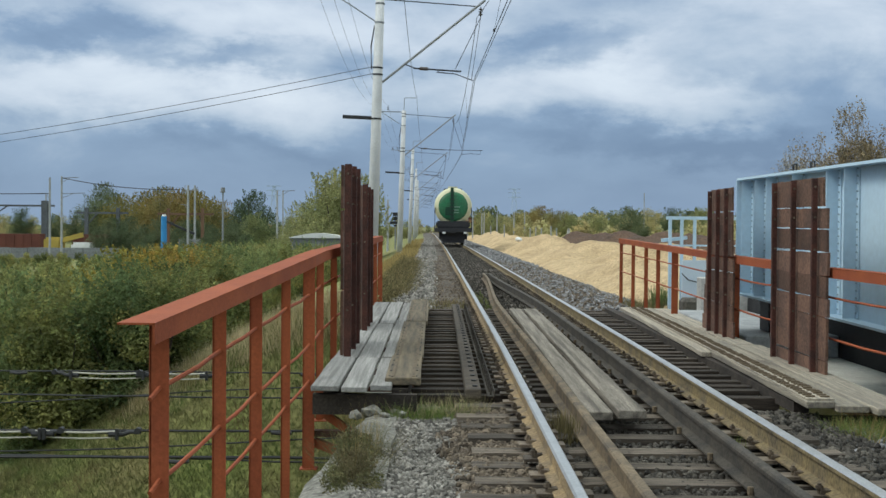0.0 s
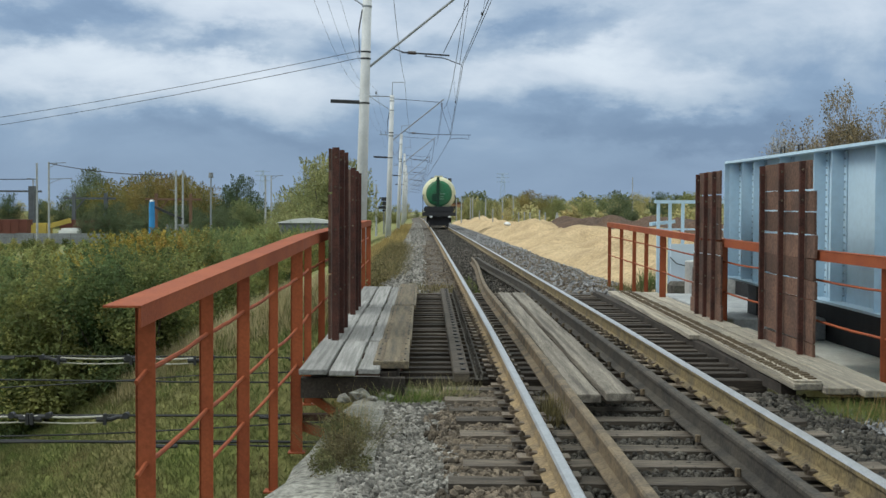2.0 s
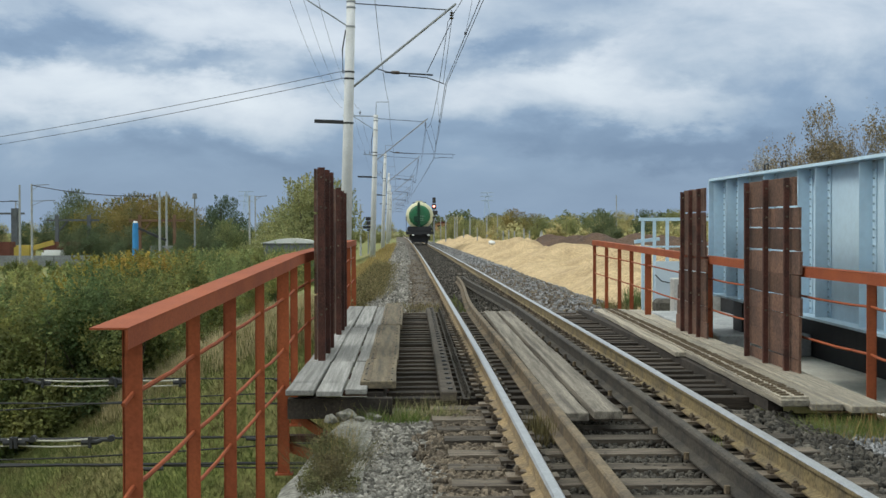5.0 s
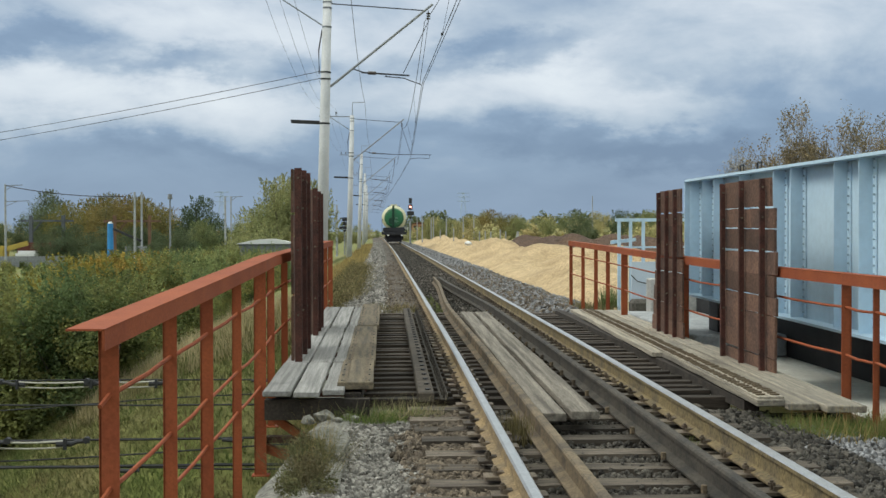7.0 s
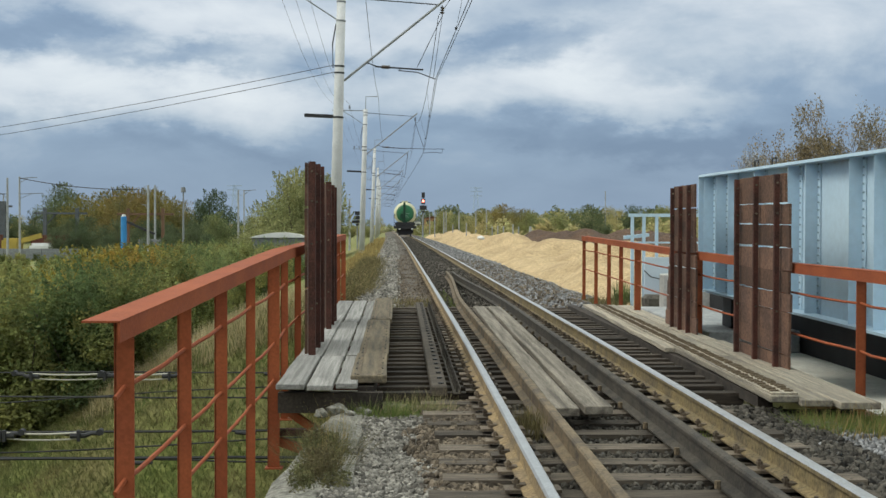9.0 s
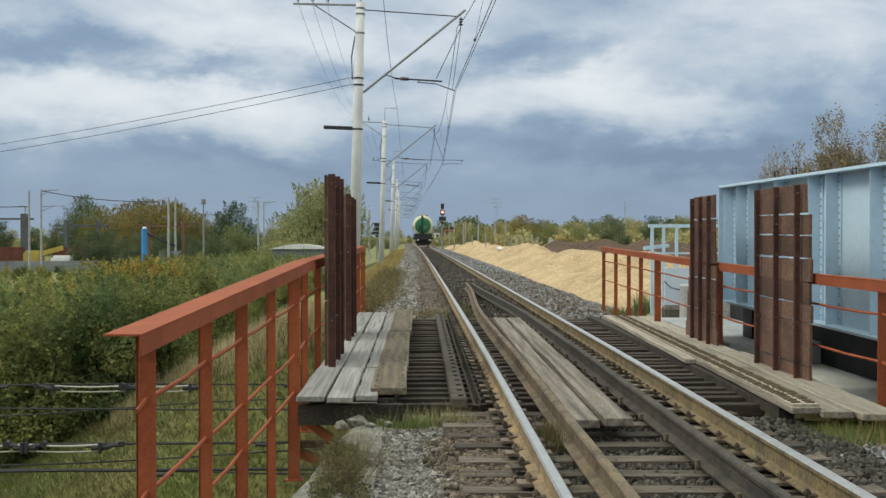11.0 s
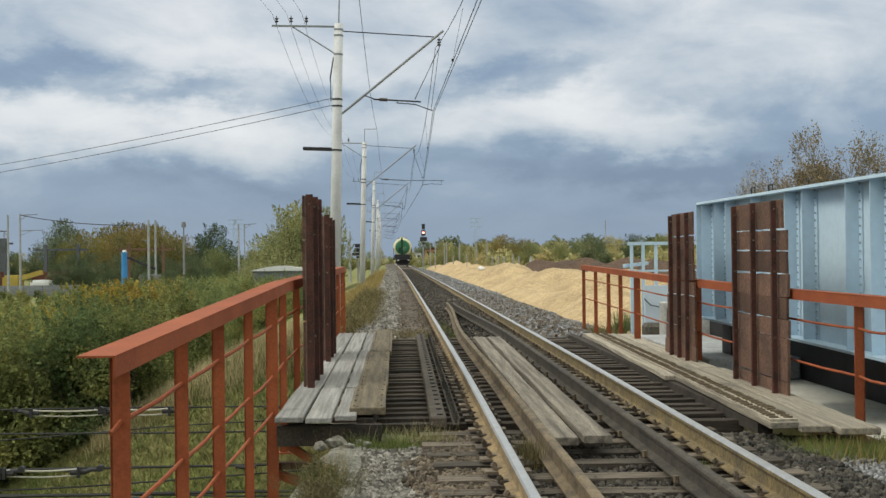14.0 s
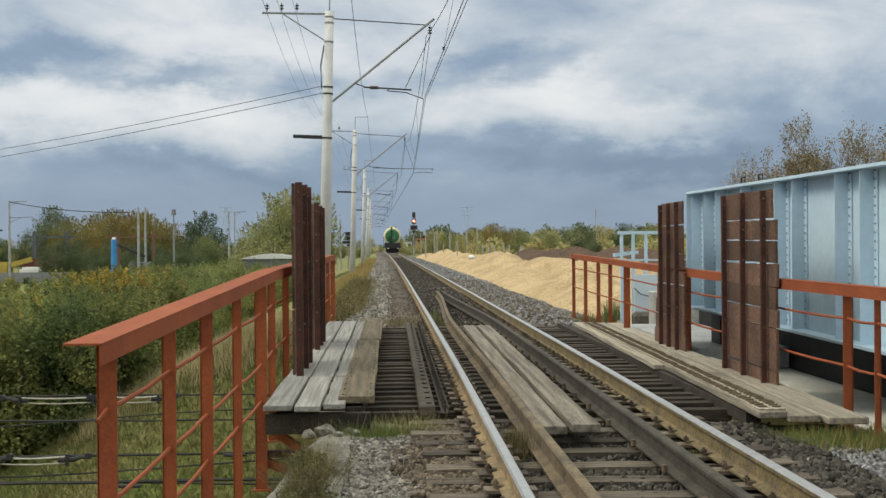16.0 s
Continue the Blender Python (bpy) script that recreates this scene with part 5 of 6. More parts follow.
plant(t1, [tall(-.081, .050, 105, -3), tall(-.075, .047, 109, -3), tall(-.088, .039, 103, -3), tall(-.100, .025, 110, -3), tall(-.111, .010, 108, -3), tall(-.122, .001, 116, -3), tall(-.148, .012, 190, -3.5)], seed=4)
plant(t2, [tall(-.249, .026, 210, -3.5), tall(-.226, .030, 205, -3.5), tall(-.208, .032, 212, -3.5), tall(-.193, .029, 206, -3.5), tall(-.182, .022, 215, -3.5), tall(-.235, .029, 222, -3.5), tall(-.217, .033, 225, -3.5), tall(-.200, .030, 228, -3.5), tall(.083, .019, 215, -1.2), tall(.097, .015, 230, -1.2), tall(.070, .014, 240, -1.2)], seed=5)
plant(t3, [tall(-.266, .035, 232, -3.5), tall(-.274, .026, 236, -3.5), tall(-.151, .030, 205, -3.5), tall(-.157, .020, 210, -3.5), tall(.152, .019, 150, -1.2), tall(.160, .012, 155, -1.2), tall(-.31, .008, 240, -3.5), tall(-.335, .014, 250, -3.5), tall(-.290, .012, 240, -3.5), tall(-.278, .010, 235, -3.5), tall(.186, .018, 185, -1.2), tall(.05, .011, 280, -1), tall(-.175, .012, 250, -3.5), tall(-.137, .012, 240, -3.5)]
      + [tall(-.275 + .0095 * i + random.uniform(-.003, .003), random.uniform(-.006, .008), 185 + random.uniform(-8, 10), -3.6) for i in range(16)]
      + [tall(-.235 + .016 * i, random.uniform(-.014, -.002), 158 + random.uniform(-6, 6), -3.6) for i in range(8)], seed=6)
rnd = random.Random(9)
plant(t4, [tall(.032 + .0075 * i + rnd.uniform(-.003, .003), rnd.uniform(.011, .0185), 225 + rnd.uniform(-20, 45), -1.2) for i in range(36)]
      + [tall(-.05 + .008 * i, rnd.uniform(.002, .009), 300 + rnd.uniform(-15, 25), -2) for i in range(9)]
      + [tall(-.36 + .0115 * i, rnd.uniform(.004, .012), 260 + rnd.uniform(-15, 30), -3.6) for i in range(26)], seed=7)


def woods(name, x0, x1, y, z, h, material, label, seed, n=9000, size=.9):
    """A far belt of trees, as one mass of leaves."""
    r = random.Random(seed); lobes = []
    k = int(abs(x1 - x0) / (h * .42))
    for i in range(k):
        x = x0 + (x1 - x0) * (i + r.random()) / k; hh = h * r.uniform(.55, 1.0); q = h * r.uniform(.26, .4)
        lobes.append((x, y + r.uniform(-6, 6), z + hh - q, q, q, q)); lobes.append((x, y + r.uniform(-6, 6), z + hh * .4, q * 1.2, q, hh * .42))
    v, f = leaf_cloud(lobes, n, size, seed, shell=.4)
    tagged(new(name, leaf_mesh(name, v, f, material)), label, "woods", kind="stuff")


woods("woods", -190, -20, 345, -4, 9.5, LEAFD, "far dark wood behind the yard", 31, 26000, .7)
woods("woods", 0, 130, 330, -2, 8, LEAFG, "far olive wood beyond the sand", 32, 26000, .65)
woods("woods", 4, 120, 420, -2, 11, LEAFD, "far dark wood beyond the sand", 33, 22000, .85)
woods("woods", 10, 60, 175, -1.4, 4.2, LEAFG, "low olive thicket beyond the sand", 34, 7000, .6)
woods("woods", -24, -9, 140, -3.6, 3.4, LEAFO, "low green thicket beside the yard", 35, 8000, .5)
woods("woods", -24, -9, 100, -3.8, 3.2, LEAFO, "low green thicket below the embankment", 36, 8000, .4)


# half-bare tree behind the girder
def bare_tree(x, y, z, h, half, seed, label, leaf, fan=.5, count=9000):
    """Limbs that fan out from the foot, with many rising twigs; h and half are the crown's height and half width."""
    th = thing("tree", label, "tree", pose(x, y, z), "half-bare trees")
    rnd = random.Random(seed); limbs, tips = [], []
    def grow(p, d, ln, r, depth):
        q = p + d * ln
        limbs.append((p, (p + q) / 2 + Vector((rnd.uniform(-.1, .1), rnd.uniform(-.1, .1), 0)) * ln * .4, q, r))
        if depth > 2:
            tips.extend((q, (p + q) / 2, p.lerp(q, .75)))
        if depth == 6:
            return
        for _ in range(3 if depth < 4 else 2):
            e = (d + Vector((rnd.uniform(-fan, fan), rnd.uniform(-fan, fan), rnd.uniform(.1, .5)))).normalized()
            grow(q, e, ln * rnd.uniform(.55, .8), r * .6, depth + 1)
    for i in range(5):
        a = 6.283 * (i + rnd.random() * .6) / 5
        grow(Vector((math.cos(a) * .2, math.sin(a) * .2, 0)), Vector((math.cos(a) * .5, math.sin(a) * .5, rnd.uniform(.8, 1.2))).normalized(), h * rnd.uniform(.22, .34), h * .011, 0)
    wide = sorted(max(abs(t.x), abs(t.y)) for t in tips)[int(len(tips) * .95)]
    k = Vector((half / wide, half / wide, h / max(t.z for t in tips)))
    bm = BM()
    for p, m, q, r in limbs:
        tube(bm, [p * k, m * k, q * k], r, 4, r * .55, cap=False)
    part("trunk", bm, BARKGREY, th)
    r = np.random.RandomState(seed)
    # leaves left in clusters: some twigs carry many, others none
    keep = [t * k for i, t in enumerate(tips) if noise.noise(t * 1.6 + Vector((seed, 0, 0))) > -.45]
    pick = r.randint(0, len(keep), count)
    c = np.array([keep[i] for i in pick]) + r.normal(size=(count, 3)) * (.07, .07, .13)
    a = r.normal(size=(count, 3)) + (0, 0, 1.2); a /= np.linalg.norm(a, axis=1)[:, None]
    b = np.cross(a, r.normal(size=(count, 3))); b /= np.linalg.norm(b, axis=1)[:, None]
    s = .085 * r.uniform(.4, 1.3, count)[:, None]
    v = np.stack([c - a * s * .5, c + b * s * .3, c + a * s * .5, c - b * s * .3], 1).reshape(-1, 3)
    ob = new("crown", leaf_mesh("crown", v, np.arange(4 * count).reshape(-1, 4), leaf)); ob.parent = th


bare_tree(spot(.347, 46), 46, -1, 7.0, 2.3, 41, "half-bare autumn tree with brown leaves behind the girder", LEAFB, .75, 17000)
bare_tree(spot(.393, 47), 47, -1, 6.8, 2.3, 43, "half-bare autumn tree with olive-brown leaves behind the girder", LEAFB, .75, 17000)
bare_tree(spot(.302, 52), 52, -1, 6.1, 1.5, 47, "thin grey half-bare tree behind the girder", LEAFGREY, .65, 5000)


# ---- grass ----
def blades(name, n, place, hgt, wid, material, label, seed, lean=.5):
    r = np.random.RandomState(seed); rr = random.Random(seed)
    P = np.array([place(rr) for _ in range(n)])
    ang = r.rand(n) * 6.283; h = hgt * r.uniform(.45, 1.25, n); w = wid * r.uniform(.6, 1.2, n)
    side = np.stack([np.cos(ang), np.sin(ang), np.zeros(n)], 1); la = r.rand(n) * 6.283
    tip = np.stack([np.cos(la) * h * lean * r.rand(n), np.sin(la) * h * lean * r.rand(n), h], 1)
    v = np.stack([P - side * w[:, None] / 2, P + side * w[:, None] / 2, P + tip * .55 + side * w[:, None] * .35, P + tip], 1).reshape(-1, 3)
    i = np.arange(n) * 4
    f = np.concatenate([np.stack([i, i + 1, i + 2], 1), np.stack([i, i + 2, i + 3], 1)])
    me = bpy.data.meshes.new(name); me.from_pydata(v.tolist(), [], f.tolist()); me.materials.append(material)
    return tagged(new(name, me), label, "grass", kind="stuff")


def disc(x, y, rx, ry, z):
    def f(r):
        a, q = r.uniform(0, 6.283), math.sqrt(r.random())
        return (x + math.cos(a) * rx * q, y + math.sin(a) * ry * q, z)
    return f


def region(x0, x1, y0, y1, z=None, rel=True, thin=0):
    def f(r):
        while True:
            y = r.uniform(y0, y1); x = r.uniform(x0, x1)
            if thin and r.random() > thin / y: continue
            xx = x + (bend(y) if rel else 0)
            return (xx, y, (ground_z(xx, y) - .03) if z is None else z)
    return f


blades("grass", 900, disc(-1.64, 11.05, .42, .22, -.33), .18, .007, GREENGRASS, "green grass tuft at the end of the walkway", 51, 1.9)
blades("grass", 260, disc(-1.52, 11.1, .42, .22, -.33), .25, .005, PALEDRY, "dry grass blades at the end of the walkway", 52, 1.0)
blades("grass", 7500, region(1.75, 3.6, 9.9, 10.75, -.36), .18, .008, GREENGRASS, "green grass strip before the far walkway", 53, 1.5)
blades("grass", 500, region(1.75, 3.4, 9.7, 10.6, -.36), .28, .009, DRYGRASS, "dry grass before the far walkway", 54)
v, f = leaf_cloud([(-2.16, 9.5, -.27, .12, .3, .12), (-2.2, 9.1, -.22, .12, .3, .16), (-2.05, 9.1, -.3, .12, .3, .10), (-2.12, 8.5, -.25, .13, .3, .17), (-2.22, 8.3, -.32, .12, .4, .15), (-2.0, 8.1, -.32, .12, .3, .12), (-1.95, 9.9, -.33, .10, .2, .07)], 15000, .024, 91, shell=0)
tagged(new("brush", leaf_mesh("brush", v, f, BRUSHM)), "dark brown-green brush growing on the abutment", "brush", kind="stuff")
blades("weeds", 1500, disc(-2.12, 8.8, .15, .8, -.38), .34, .0032, BRUSHM, "brown-green brushy weed on the abutment", 55, 1.4)
blades("weeds", 160, disc(-2.12, 9.1, .15, .8, -.38), .42, .0035, DRYGRASS, "dry brushy weed on the abutment", 56, .7)
blades("grass", 600, region(-2.0, -.9, 24.9, 27.5, -.3), .16, .016, OLIVE, "green grass beyond the bridge", 57)
blades("grass", 150, region(-.7, -.45, 24.5, 30, -.26), .15, .014, GREENGRASS, "grass between rail and guard rail", 58)
blades("grass", 200, disc(-.55, 9.9, .12, .5, -.26), .2, .01, OLIVE, "weeds between the rails", 59)
blades("grass", 160, disc(.62, 9.2, .1, .3, -.26), .12, .01, GREENGRASS, "small weed between the rails", 60)
blades("grass", 9000, region(-4.2, -2.5, 25.5, 170, None, True, 26), .36, .024, DRYGRASS, "dry golden grass along the embankment edge", 61)
blades("weeds", 5000, region(-3.0, -2.3, 25.5, 60, None, True, 26), .5, .02, OLIVE, "brown-green weeds along the embankment edge", 62, 1.5)
rnd = random.Random(92)
v, f = leaf_cloud([(-2.7 + rnd.uniform(-.25, .25) + bend(26.5 + i * 1.5), 26.5 + i * 1.5, -.2 + rnd.uniform(-.12, .12), .28, .8, rnd.uniform(.2, .42)) for i in range(17)], 12000, .055, 93, shell=0)
tagged(new("brush", leaf_mesh("brush", v, f, OLIVE)), "brown-green brush along the embankment edge", "brush", kind="stuff")
blades("grass", 90000, region(-12, -3.2, 24.5, 36, None, False), .22, .02, GRASSMID, "long autumn grass on the slope", 63, 1.3)
blades("grass", 8000, region(-9, -3.6, 29.5, 33, None, False), .5, .018, PALEDRY, "pale dry grass on the slope crest", 64)
blades("grass", 600, region(2.6, 3.4, 26, 29, -.5), .3, .03, OLIVE, "weeds by the end of the railing", 65)
blades("weeds", 260, disc(4.0, 31.5, .2, .2, -.75), .7, .03, LEAF, "lone green weed on the sand", 66, .7)


# ---- yard and distance ----
def far_pole(x, y, zb, zt, r, arms=()):
    th = thing("lamp_pole" if not arms else "wire_pole", "pale concrete pole standing in the distance", "pole", group="distant poles")
    r = r * .75 if x > 0 else r
    zb = min(zb, ground_z(x, y) - .1)
    bm = BM(); tube(bm, [(x, y, zb), (x, y, zt)], r, 8, r * .75); part("shaft", bm, FENCECON, th)
    for dx, dz in arms:
        bm = BM(); beam(bm, (x, y, zt + dz), (x + dx, y, zt + dz + .1), .09); part("arm", bm, GALV, th)
        bm = BM(); beam(bm, (x, y, zt + dz - .6), (x + dx * .5, y, zt + dz + .03), .06); part("brace", bm, GALV, th)


def fence_post(x, y, zb, zt):
    bm = BM(); box(bm, x - .065, x + .065, y - .065, y + .065, zb - .4, zt)
    bmesh.ops.bevel(bm, geom=bm.edges[:], offset=.02, segments=1, affect="EDGES")
    tagged(part("fence_post", bm, FENCECON), "pale concrete fence post behind the sand", "post", "fence posts")


far_pole(-49.33, 153, -3.51, 7.07, 0.16, ((-1.2, -2.0),))
far_pole(-50.0, 160, -2.94, 7.47, 0.16, ((2.2, -0.2), (3, -2.2)))
far_pole(-64.63, 200, -2.21, 6.1, 0.15, ())
far_pole(-31.8, 150, -1.04, 6.14, 0.17, ((-0.8, -2.4),))
far_pole(-34.51, 168, 0.41, 6.71, 0.17, ())
far_pole(-21.09, 150, -0.36, 5.6, 0.13, ())
far_pole(-25.44, 190, 1.14, 6.72, 0.13, ((1.8, -0.1),))
far_pole(-13.4, 140, 0.14, 5.13, 0.15, ((-1.0, -2),))
far_pole(-13.71, 150, 0.32, 5.4, 0.15, ())
far_pole(-8.64, 170, 0.02, 5.01, 0.15, ())
far_pole(3.48, 190, 0.03, 3.72, 0.13, ())
far_pole(5.2, 200, 0.14, 3.57, 0.13, ())
far_pole(5.91, 210, 0.07, 3.87, 0.13, ())
far_pole(6.94, 185, 0.23, 3.49, 0.15, ())
far_pole(9.45, 185, 0.23, 3.57, 0.14, ())
far_pole(11.38, 190, 0.37, 3.72, 0.13, ())
far_pole(3.39, 220, 0.11, 3.59, 0.12, ())
far_pole(2.43, 240, -0.01, 3.24, 0.12, ())
far_pole(24.65, 160, 2.27, 5.88, 0.1, ())
fence_post(5.41, 170, -0.8, 1.55)
fence_post(6.21, 150, -0.8, 1.74)
fence_post(8.6, 140, -0.8, 1.34)
fence_post(10.01, 150, -0.8, 1.4)
fence_post(9.05, 130, -0.8, 1.34)
fence_post(9.6, 125, -0.8, 1.57)
fence_post(11.57, 140, -0.8, 1.34)


def a_post():
    bm = BM(); beam(bm, (10.4, 120, -1.0), (10.85, 120, 1.35), .14); beam(bm, (11.2, 120, -1.0), (10.85, 120, 1.35), .14)
    tagged(part("braced_post", bm, POLEM), "braced concrete fence post behind the sand", "post", "fence posts")
a_post()


def pylon(x, y, h, z):
    th = thing("power_pylon", "faint lattice power pylon on the horizon", "pylon", pose(x, y, z), "power pylons")
    bm = BM()
    for s in (-1, 1):
        for t in (-1, 1):
            beam(bm, (s * 2.2, t * 2.2, 0), (s * .4, t * .4, h), .12)
    for i in range(6):
        a, b = i / 6, (i + 1) / 6
        wa, wb = 2.2 - 1.8 * a, 2.2 - 1.8 * b
        beam(bm, (-wa, 0, h * a), (wb, 0, h * b), .12); beam(bm, (wa, 0, h * a), (-wb, 0, h * b), .12)
    part("mast", bm, HAZESTEEL, th)
    for k in (.8, .9, .98):
        bm = BM(); beam(bm, (-3, 0, h * k), (3, 0, h * k), .25); part("crossarm", bm, HAZESTEEL, th)
pylon(34.2, 600, 21.5, -1.5)
pylon(-68, 500, 21, -3.5)


def yard_wall():
    th = thing("platform_wall", "pale grey concrete wall along the yard", "wall", kind="structure")
    for i in range(9):
        x = -70 + i * 2.6
        bm = BM(); box(bm, x, x + 2.54, 176, 176.4, -4.2, -2.0 + random.uniform(-.05, .05)); part("panel", bm, GREYBLDG, th)
yard_wall()


def freight_wagon(x, y, ln, material, label):
    th = thing("freight_wagon", label, "wagon", pose(x, y, -3.5), "parked freight wagons")
    bm = BM(); box(bm, 0, ln, -1.4, 1.4, 1.2, 3.35); box(bm, .1, ln - .1, -1.3, 1.3, 3.2, 3.3)
    part("body", bm, material, th)
    for i in range(int(ln / 1.3)):
        bm = BM(); box(bm, .3 + i * 1.3, .42 + i * 1.3, -1.5, -1.4, 1.2, 3.35); part("rib", bm, material, th)
    bm = BM(); box(bm, 0, ln, -1.2, 1.2, .9, 1.2); part("underframe", bm, DARKSTEEL, th)
    for w in (1.2, 2.6, ln - 2.6, ln - 1.2):
        for s in (-.8, .8):
            bm = BM(); tube(bm, [(w, s - .06, .48), (w, s + .06, .48)], .48, 14); part("wheel", bm, DARKSTEEL, th)
freight_wagon(-74, 190, 12.0, REDWAGON, "brown open freight wagon parked in the yard")
freight_wagon(-57, 190, 6.8, REDWAGON, "short brown freight wagon parked in the yard")
freight_wagon(-47.5, 215, 5.5, YELLOWP, "yellow flat wagon parked in the yard")


def machine():
    th = thing("crane_machine", "yellow track machine with folded boom", "machine")
    bm = BM(); box(bm, -60, -57.4, 184, 186.5, -2.6, -.6); bmesh.ops.bevel(bm, geom=bm.edges[:], offset=.3, segments=2, affect="EDGES"); part("cab", bm, YELLOWP, th)
    bm = BM(); beam(bm, (-59, 185, -1.5), (-54.4, 185, -.2), .7); part("boom", bm, YELLOWP, th)
    bm = BM(); box(bm, -62, -54, 183.8, 186.6, -3.6, -2.5); part("chassis", bm, DARKSTEEL, th)
    bm = BM(); box(bm, -55.4, -52.2, 182, 184, -3.6, -1.3); bmesh.ops.bevel(bm, geom=bm.edges[:], offset=.35, segments=2, affect="EDGES")
    tagged(part("covered_load", bm, WHITEP), "load under a cream-white sheet in the yard", "load")
machine()


def gantry(x0, x1, y, zt, material, label, w=.5):
    th = thing("gantry", label, "gantry", group="yard gantries")
    for x in (x0, x1):
        bm = BM(); box(bm, x - w / 2, x + w / 2, y - w / 2, y + w / 2, -3.8, zt + .8); part("leg", bm, material, th)
    bm = BM(); beam(bm, (x0 - 1.5, y, zt), (x1 + 1.5, y, zt), .35, .3); part("beam", bm, material, th)
    bm = BM(); beam(bm, (x0, y, zt - 2), (x0 + (x1 - x0) * .35, y, zt), .18); part("brace", bm, material, th)
gantry(-55.3, -50.5, 190, 3.1, YARDSTEEL, "dark steel gantry over the yard tracks", .5)
gantry(-72, -63.2, 195, 4.2, YARDSTEEL, "heavy dark gantry over the yard tracks", .9)
gantry(-39.6, -34.8, 175, 2.9, RUSTYG, "rust-brown steel gantry in the yard", .4)


def blue_tower():
    th = thing("blue_silo", "bright blue silo with a dark loading conveyor", "silo")
    bm = BM(); tube(bm, [(-38, 165, -3.6), (-38, 165, 2.0), (-38, 165, 2.5)], .42, 14, .36); part("body", bm, BRIGHTBLUE, th)
    bm = BM(); tube(bm, [(-38, 165, 2.5), (-38, 165, 2.75)], .3, 12, .2); part("cap", bm, WHITEP, th)
    bm = BM(); beam(bm, (-37.6, 165, 1.8), (-34, 165, .2), .3); part("conveyor", bm, DARKSTEEL, th)
    bm = BM(); box(bm, -36, -33.4, 164.5, 166.5, -3.6, -.5); part("hopper", bm, GREYBLDG, th)
blue_tower()


def floodlight():
    th = thing("floodlight_mast", "slim dark lamp mast with a round lamp", "lamp post")
    bm = BM(); tube(bm, [(-31.1, 170, -3.6), (-31.1, 170, 5.9)], .16, 8, .1); part("mast", bm, GALV, th)
    bm = BM(); tube(bm, [(-31.1, 170, 5.8), (-31.1, 170, 6.5)], .35, 10, .28); part("lamp", bm, GREYBLDG, th)
floodlight()


def building(x0, x1, y, zt, material, roofm, label):
    th = thing("building", label, "building", group="far buildings")
    zb = -4 if x0 < 0 else -2
    bm = BM(); box(bm, x0, x1, y, y + 8, zb, zt); part("wall", bm, material, th)
    bm = BM(); extrude_profile(bm, [(x0 - .4, zt), (x1 + .4, zt), ((x0 + x1) / 2, zt + (x1 - x0) * .16)], y - .3, y + 8.3); part("roof", bm, roofm, th)
    k = max(2, int((x1 - x0) / 3))
    for i in range(k):
        x = x0 + (x1 - x0) * (i + .5) / k
        bm = BM(); box(bm, x - .5, x + .5, y - .05, y + .02, zt - 1.9, zt - .6); part("window", bm, DARKSTEEL, th)
building(-35, -30.5, 300, 0.1, GREYBLDG, WHITEP, "low shed with a pale roof in the yard")
building(-30, -25.5, 305, 0.3, GREYBLDG, PALEBLUE, "low shed with a blue-white roof in the yard")
building(-48, -43, 300, 1.6, BRICKY, GREYBLDG, "small orange-brown building in the yard")
building(-42, -38, 310, 1.0, WHITEP, GREYBLDG, "small white building in the yard")
building(5.5, 9.5, 380, 3.6, BRICKY, REDWAGON, "far house with a red-brown roof")
building(10.2, 13, 390, 3.0, WHITEP, REDWAGON, "far white house with a red-brown roof")
building(1.4, 4.6, 400, 2.6, WHITEP, GREYBLDG, "far pale house beyond the track")


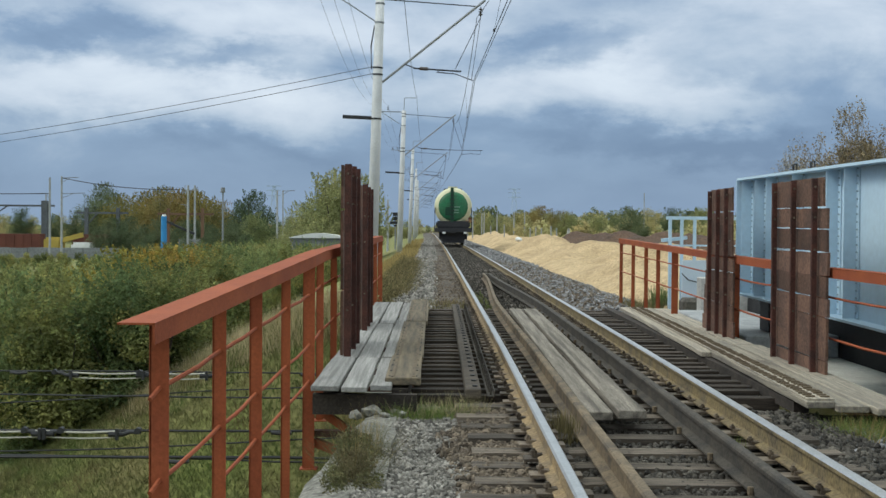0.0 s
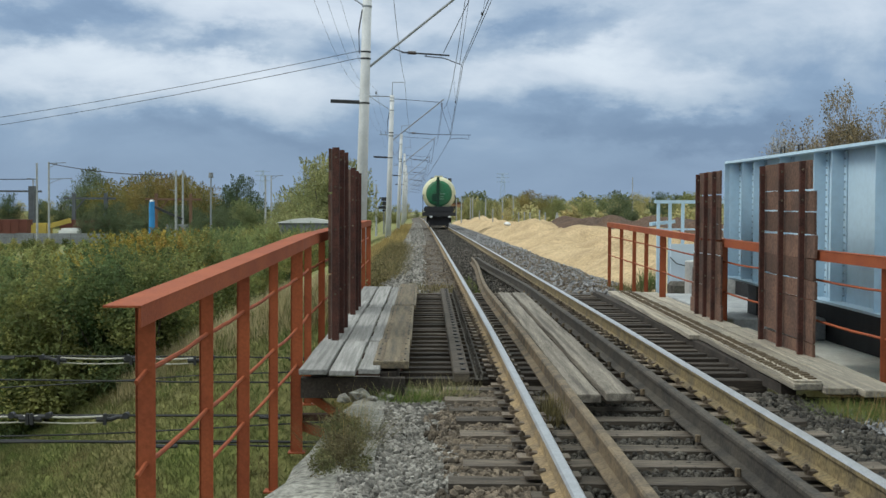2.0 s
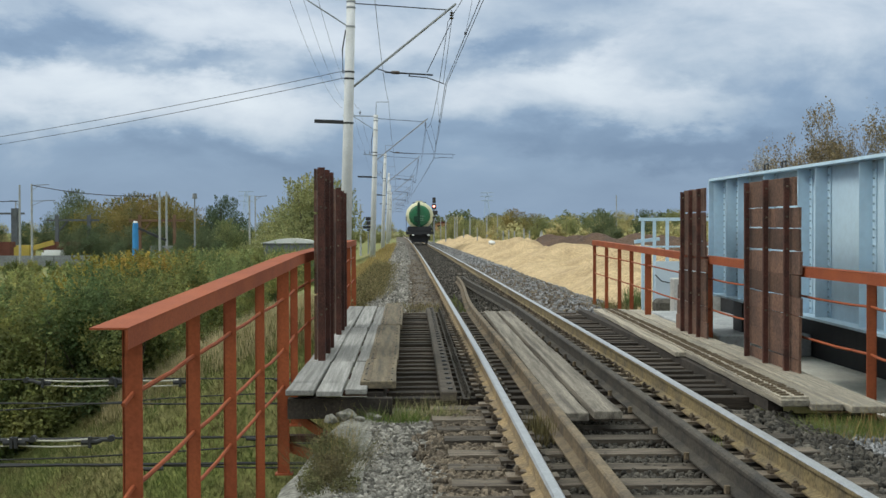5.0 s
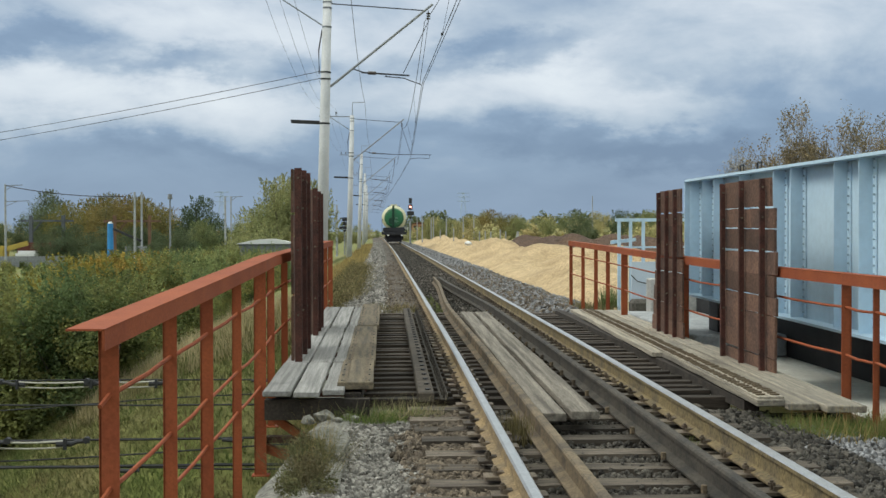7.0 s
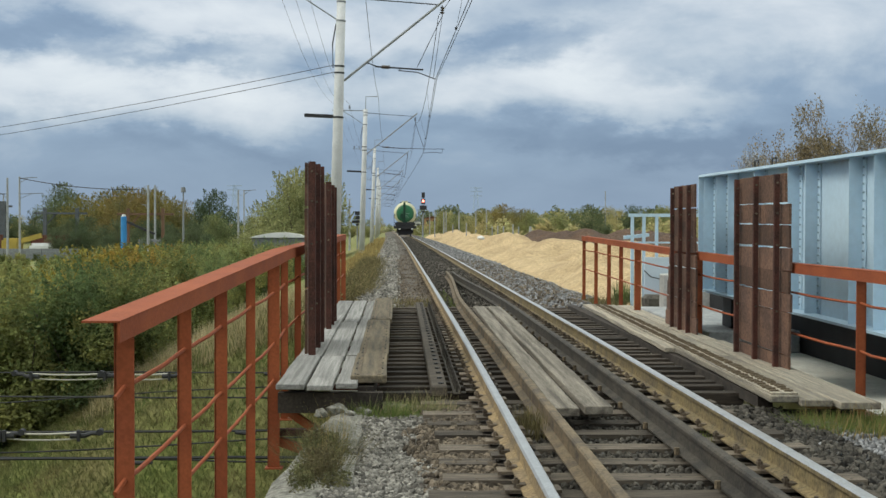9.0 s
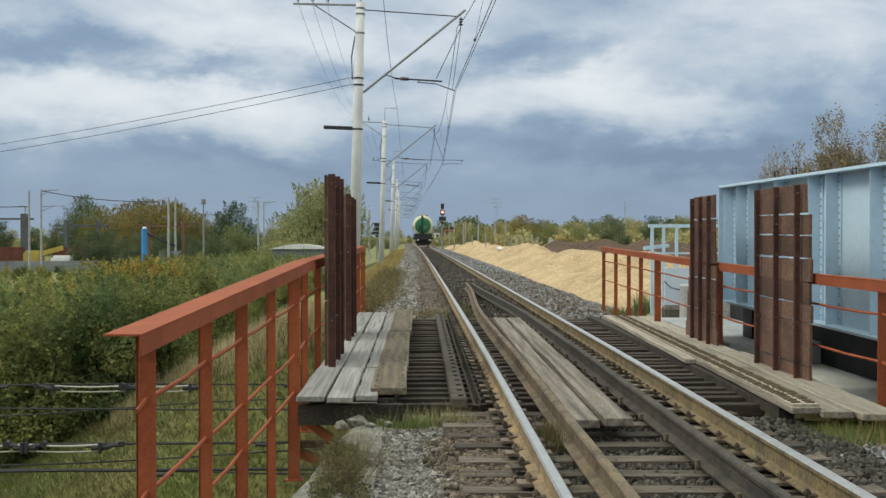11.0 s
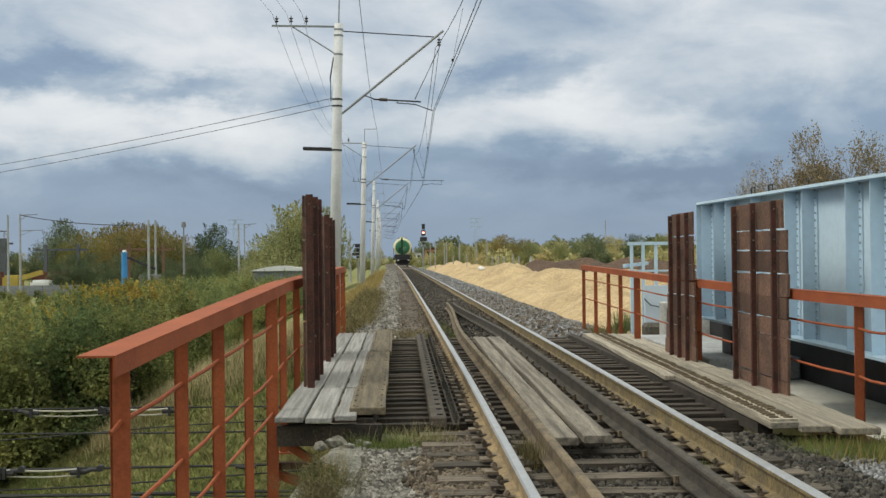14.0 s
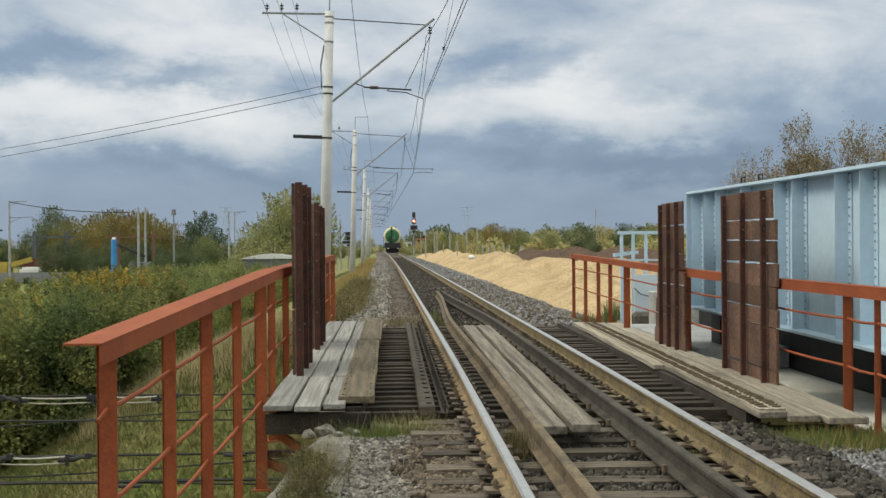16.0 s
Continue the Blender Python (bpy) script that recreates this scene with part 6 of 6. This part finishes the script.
def long_shed():
    th = thing("shed", "long low shed with a white rounded roof beside the yard", "shed")
    bm = BM(); box(bm, -13.4, -9.0, 99, 112, -4.2, .42); part("wall", bm, GREYBLDG, th)
    arc = [(-13.6 + 4.8 * k / 10, .42 + .4 * math.sin(math.pi * k / 10)) for k in range(11)]
    bm = BM(); extrude_profile(bm, arc, 98.8, 112.2); part("roof", bm, WHITEP, th)
    for x in (-12.3, -11.0, -9.9):
        bm = BM(); box(bm, x - .35, x + .35, 98.95, 99.02, -1.6, -.2); part("window", bm, DARKSTEEL, th)
long_shed()


def van(x, y, material, label):
    th = thing("van", label, "van", pose(x, y, -3.55), "parked vans")
    bm = BM(); box(bm, 0, 5.2, 0, 2, .4, 2.4); bmesh.ops.bevel(bm, geom=bm.edges[:], offset=.25, segments=2, affect="EDGES"); part("body", bm, material, th)
    bm = BM(); box(bm, .6, 1.9, -.02, .05, 1.4, 2.0); part("window", bm, DARKSTEEL, th)
    for w in (1.0, 4.1):
        bm = BM(); tube(bm, [(w, -.02, .35), (w, .2, .35)], .35, 12); part("wheel", bm, DARKSTEEL, th)
for i in range(6):
    van(-74 + i * 6.3, 330 + random.uniform(-6, 6), (WHITEP, GREYBLDG, WHITEP)[i % 3], "white van parked in the distant yard" if i % 3 != 1 else "grey van parked in the distant yard")


def boulder(x, y, z, s):
    bm = BM(); bmesh.ops.create_icosphere(bm, subdivisions=2, radius=s)
    for v in bm.verts:
        v.co *= 1 + .3 * noise.noise(v.co * 2.5); v.co.z *= .65
    ob = part("boulder", bm, WHITEP); ob.matrix_basis = pose(x, y, z); tagged(ob, "white block lying on the sand bank", "block")
boulder(5.4, 110, .32, .32)
wire([(-50, 160, 7.3), (-33, 150, 5.6)], .05, "far wire between the yard poles", .4)
wire([(-80, 150, 5.6), (-49.3, 153, 5.1)], .05, "far wire between the yard poles", .3)


def motions():
    rows = [(0, 99), (2, 112), (4, 127.5), (6.5, 147), (8.5, 162.5), (11.3, 184), (13, 195), (16, 210)]
    walk(WAGON, [(t, pose(bend(y), y, 0)) for t, y in rows])


motions()
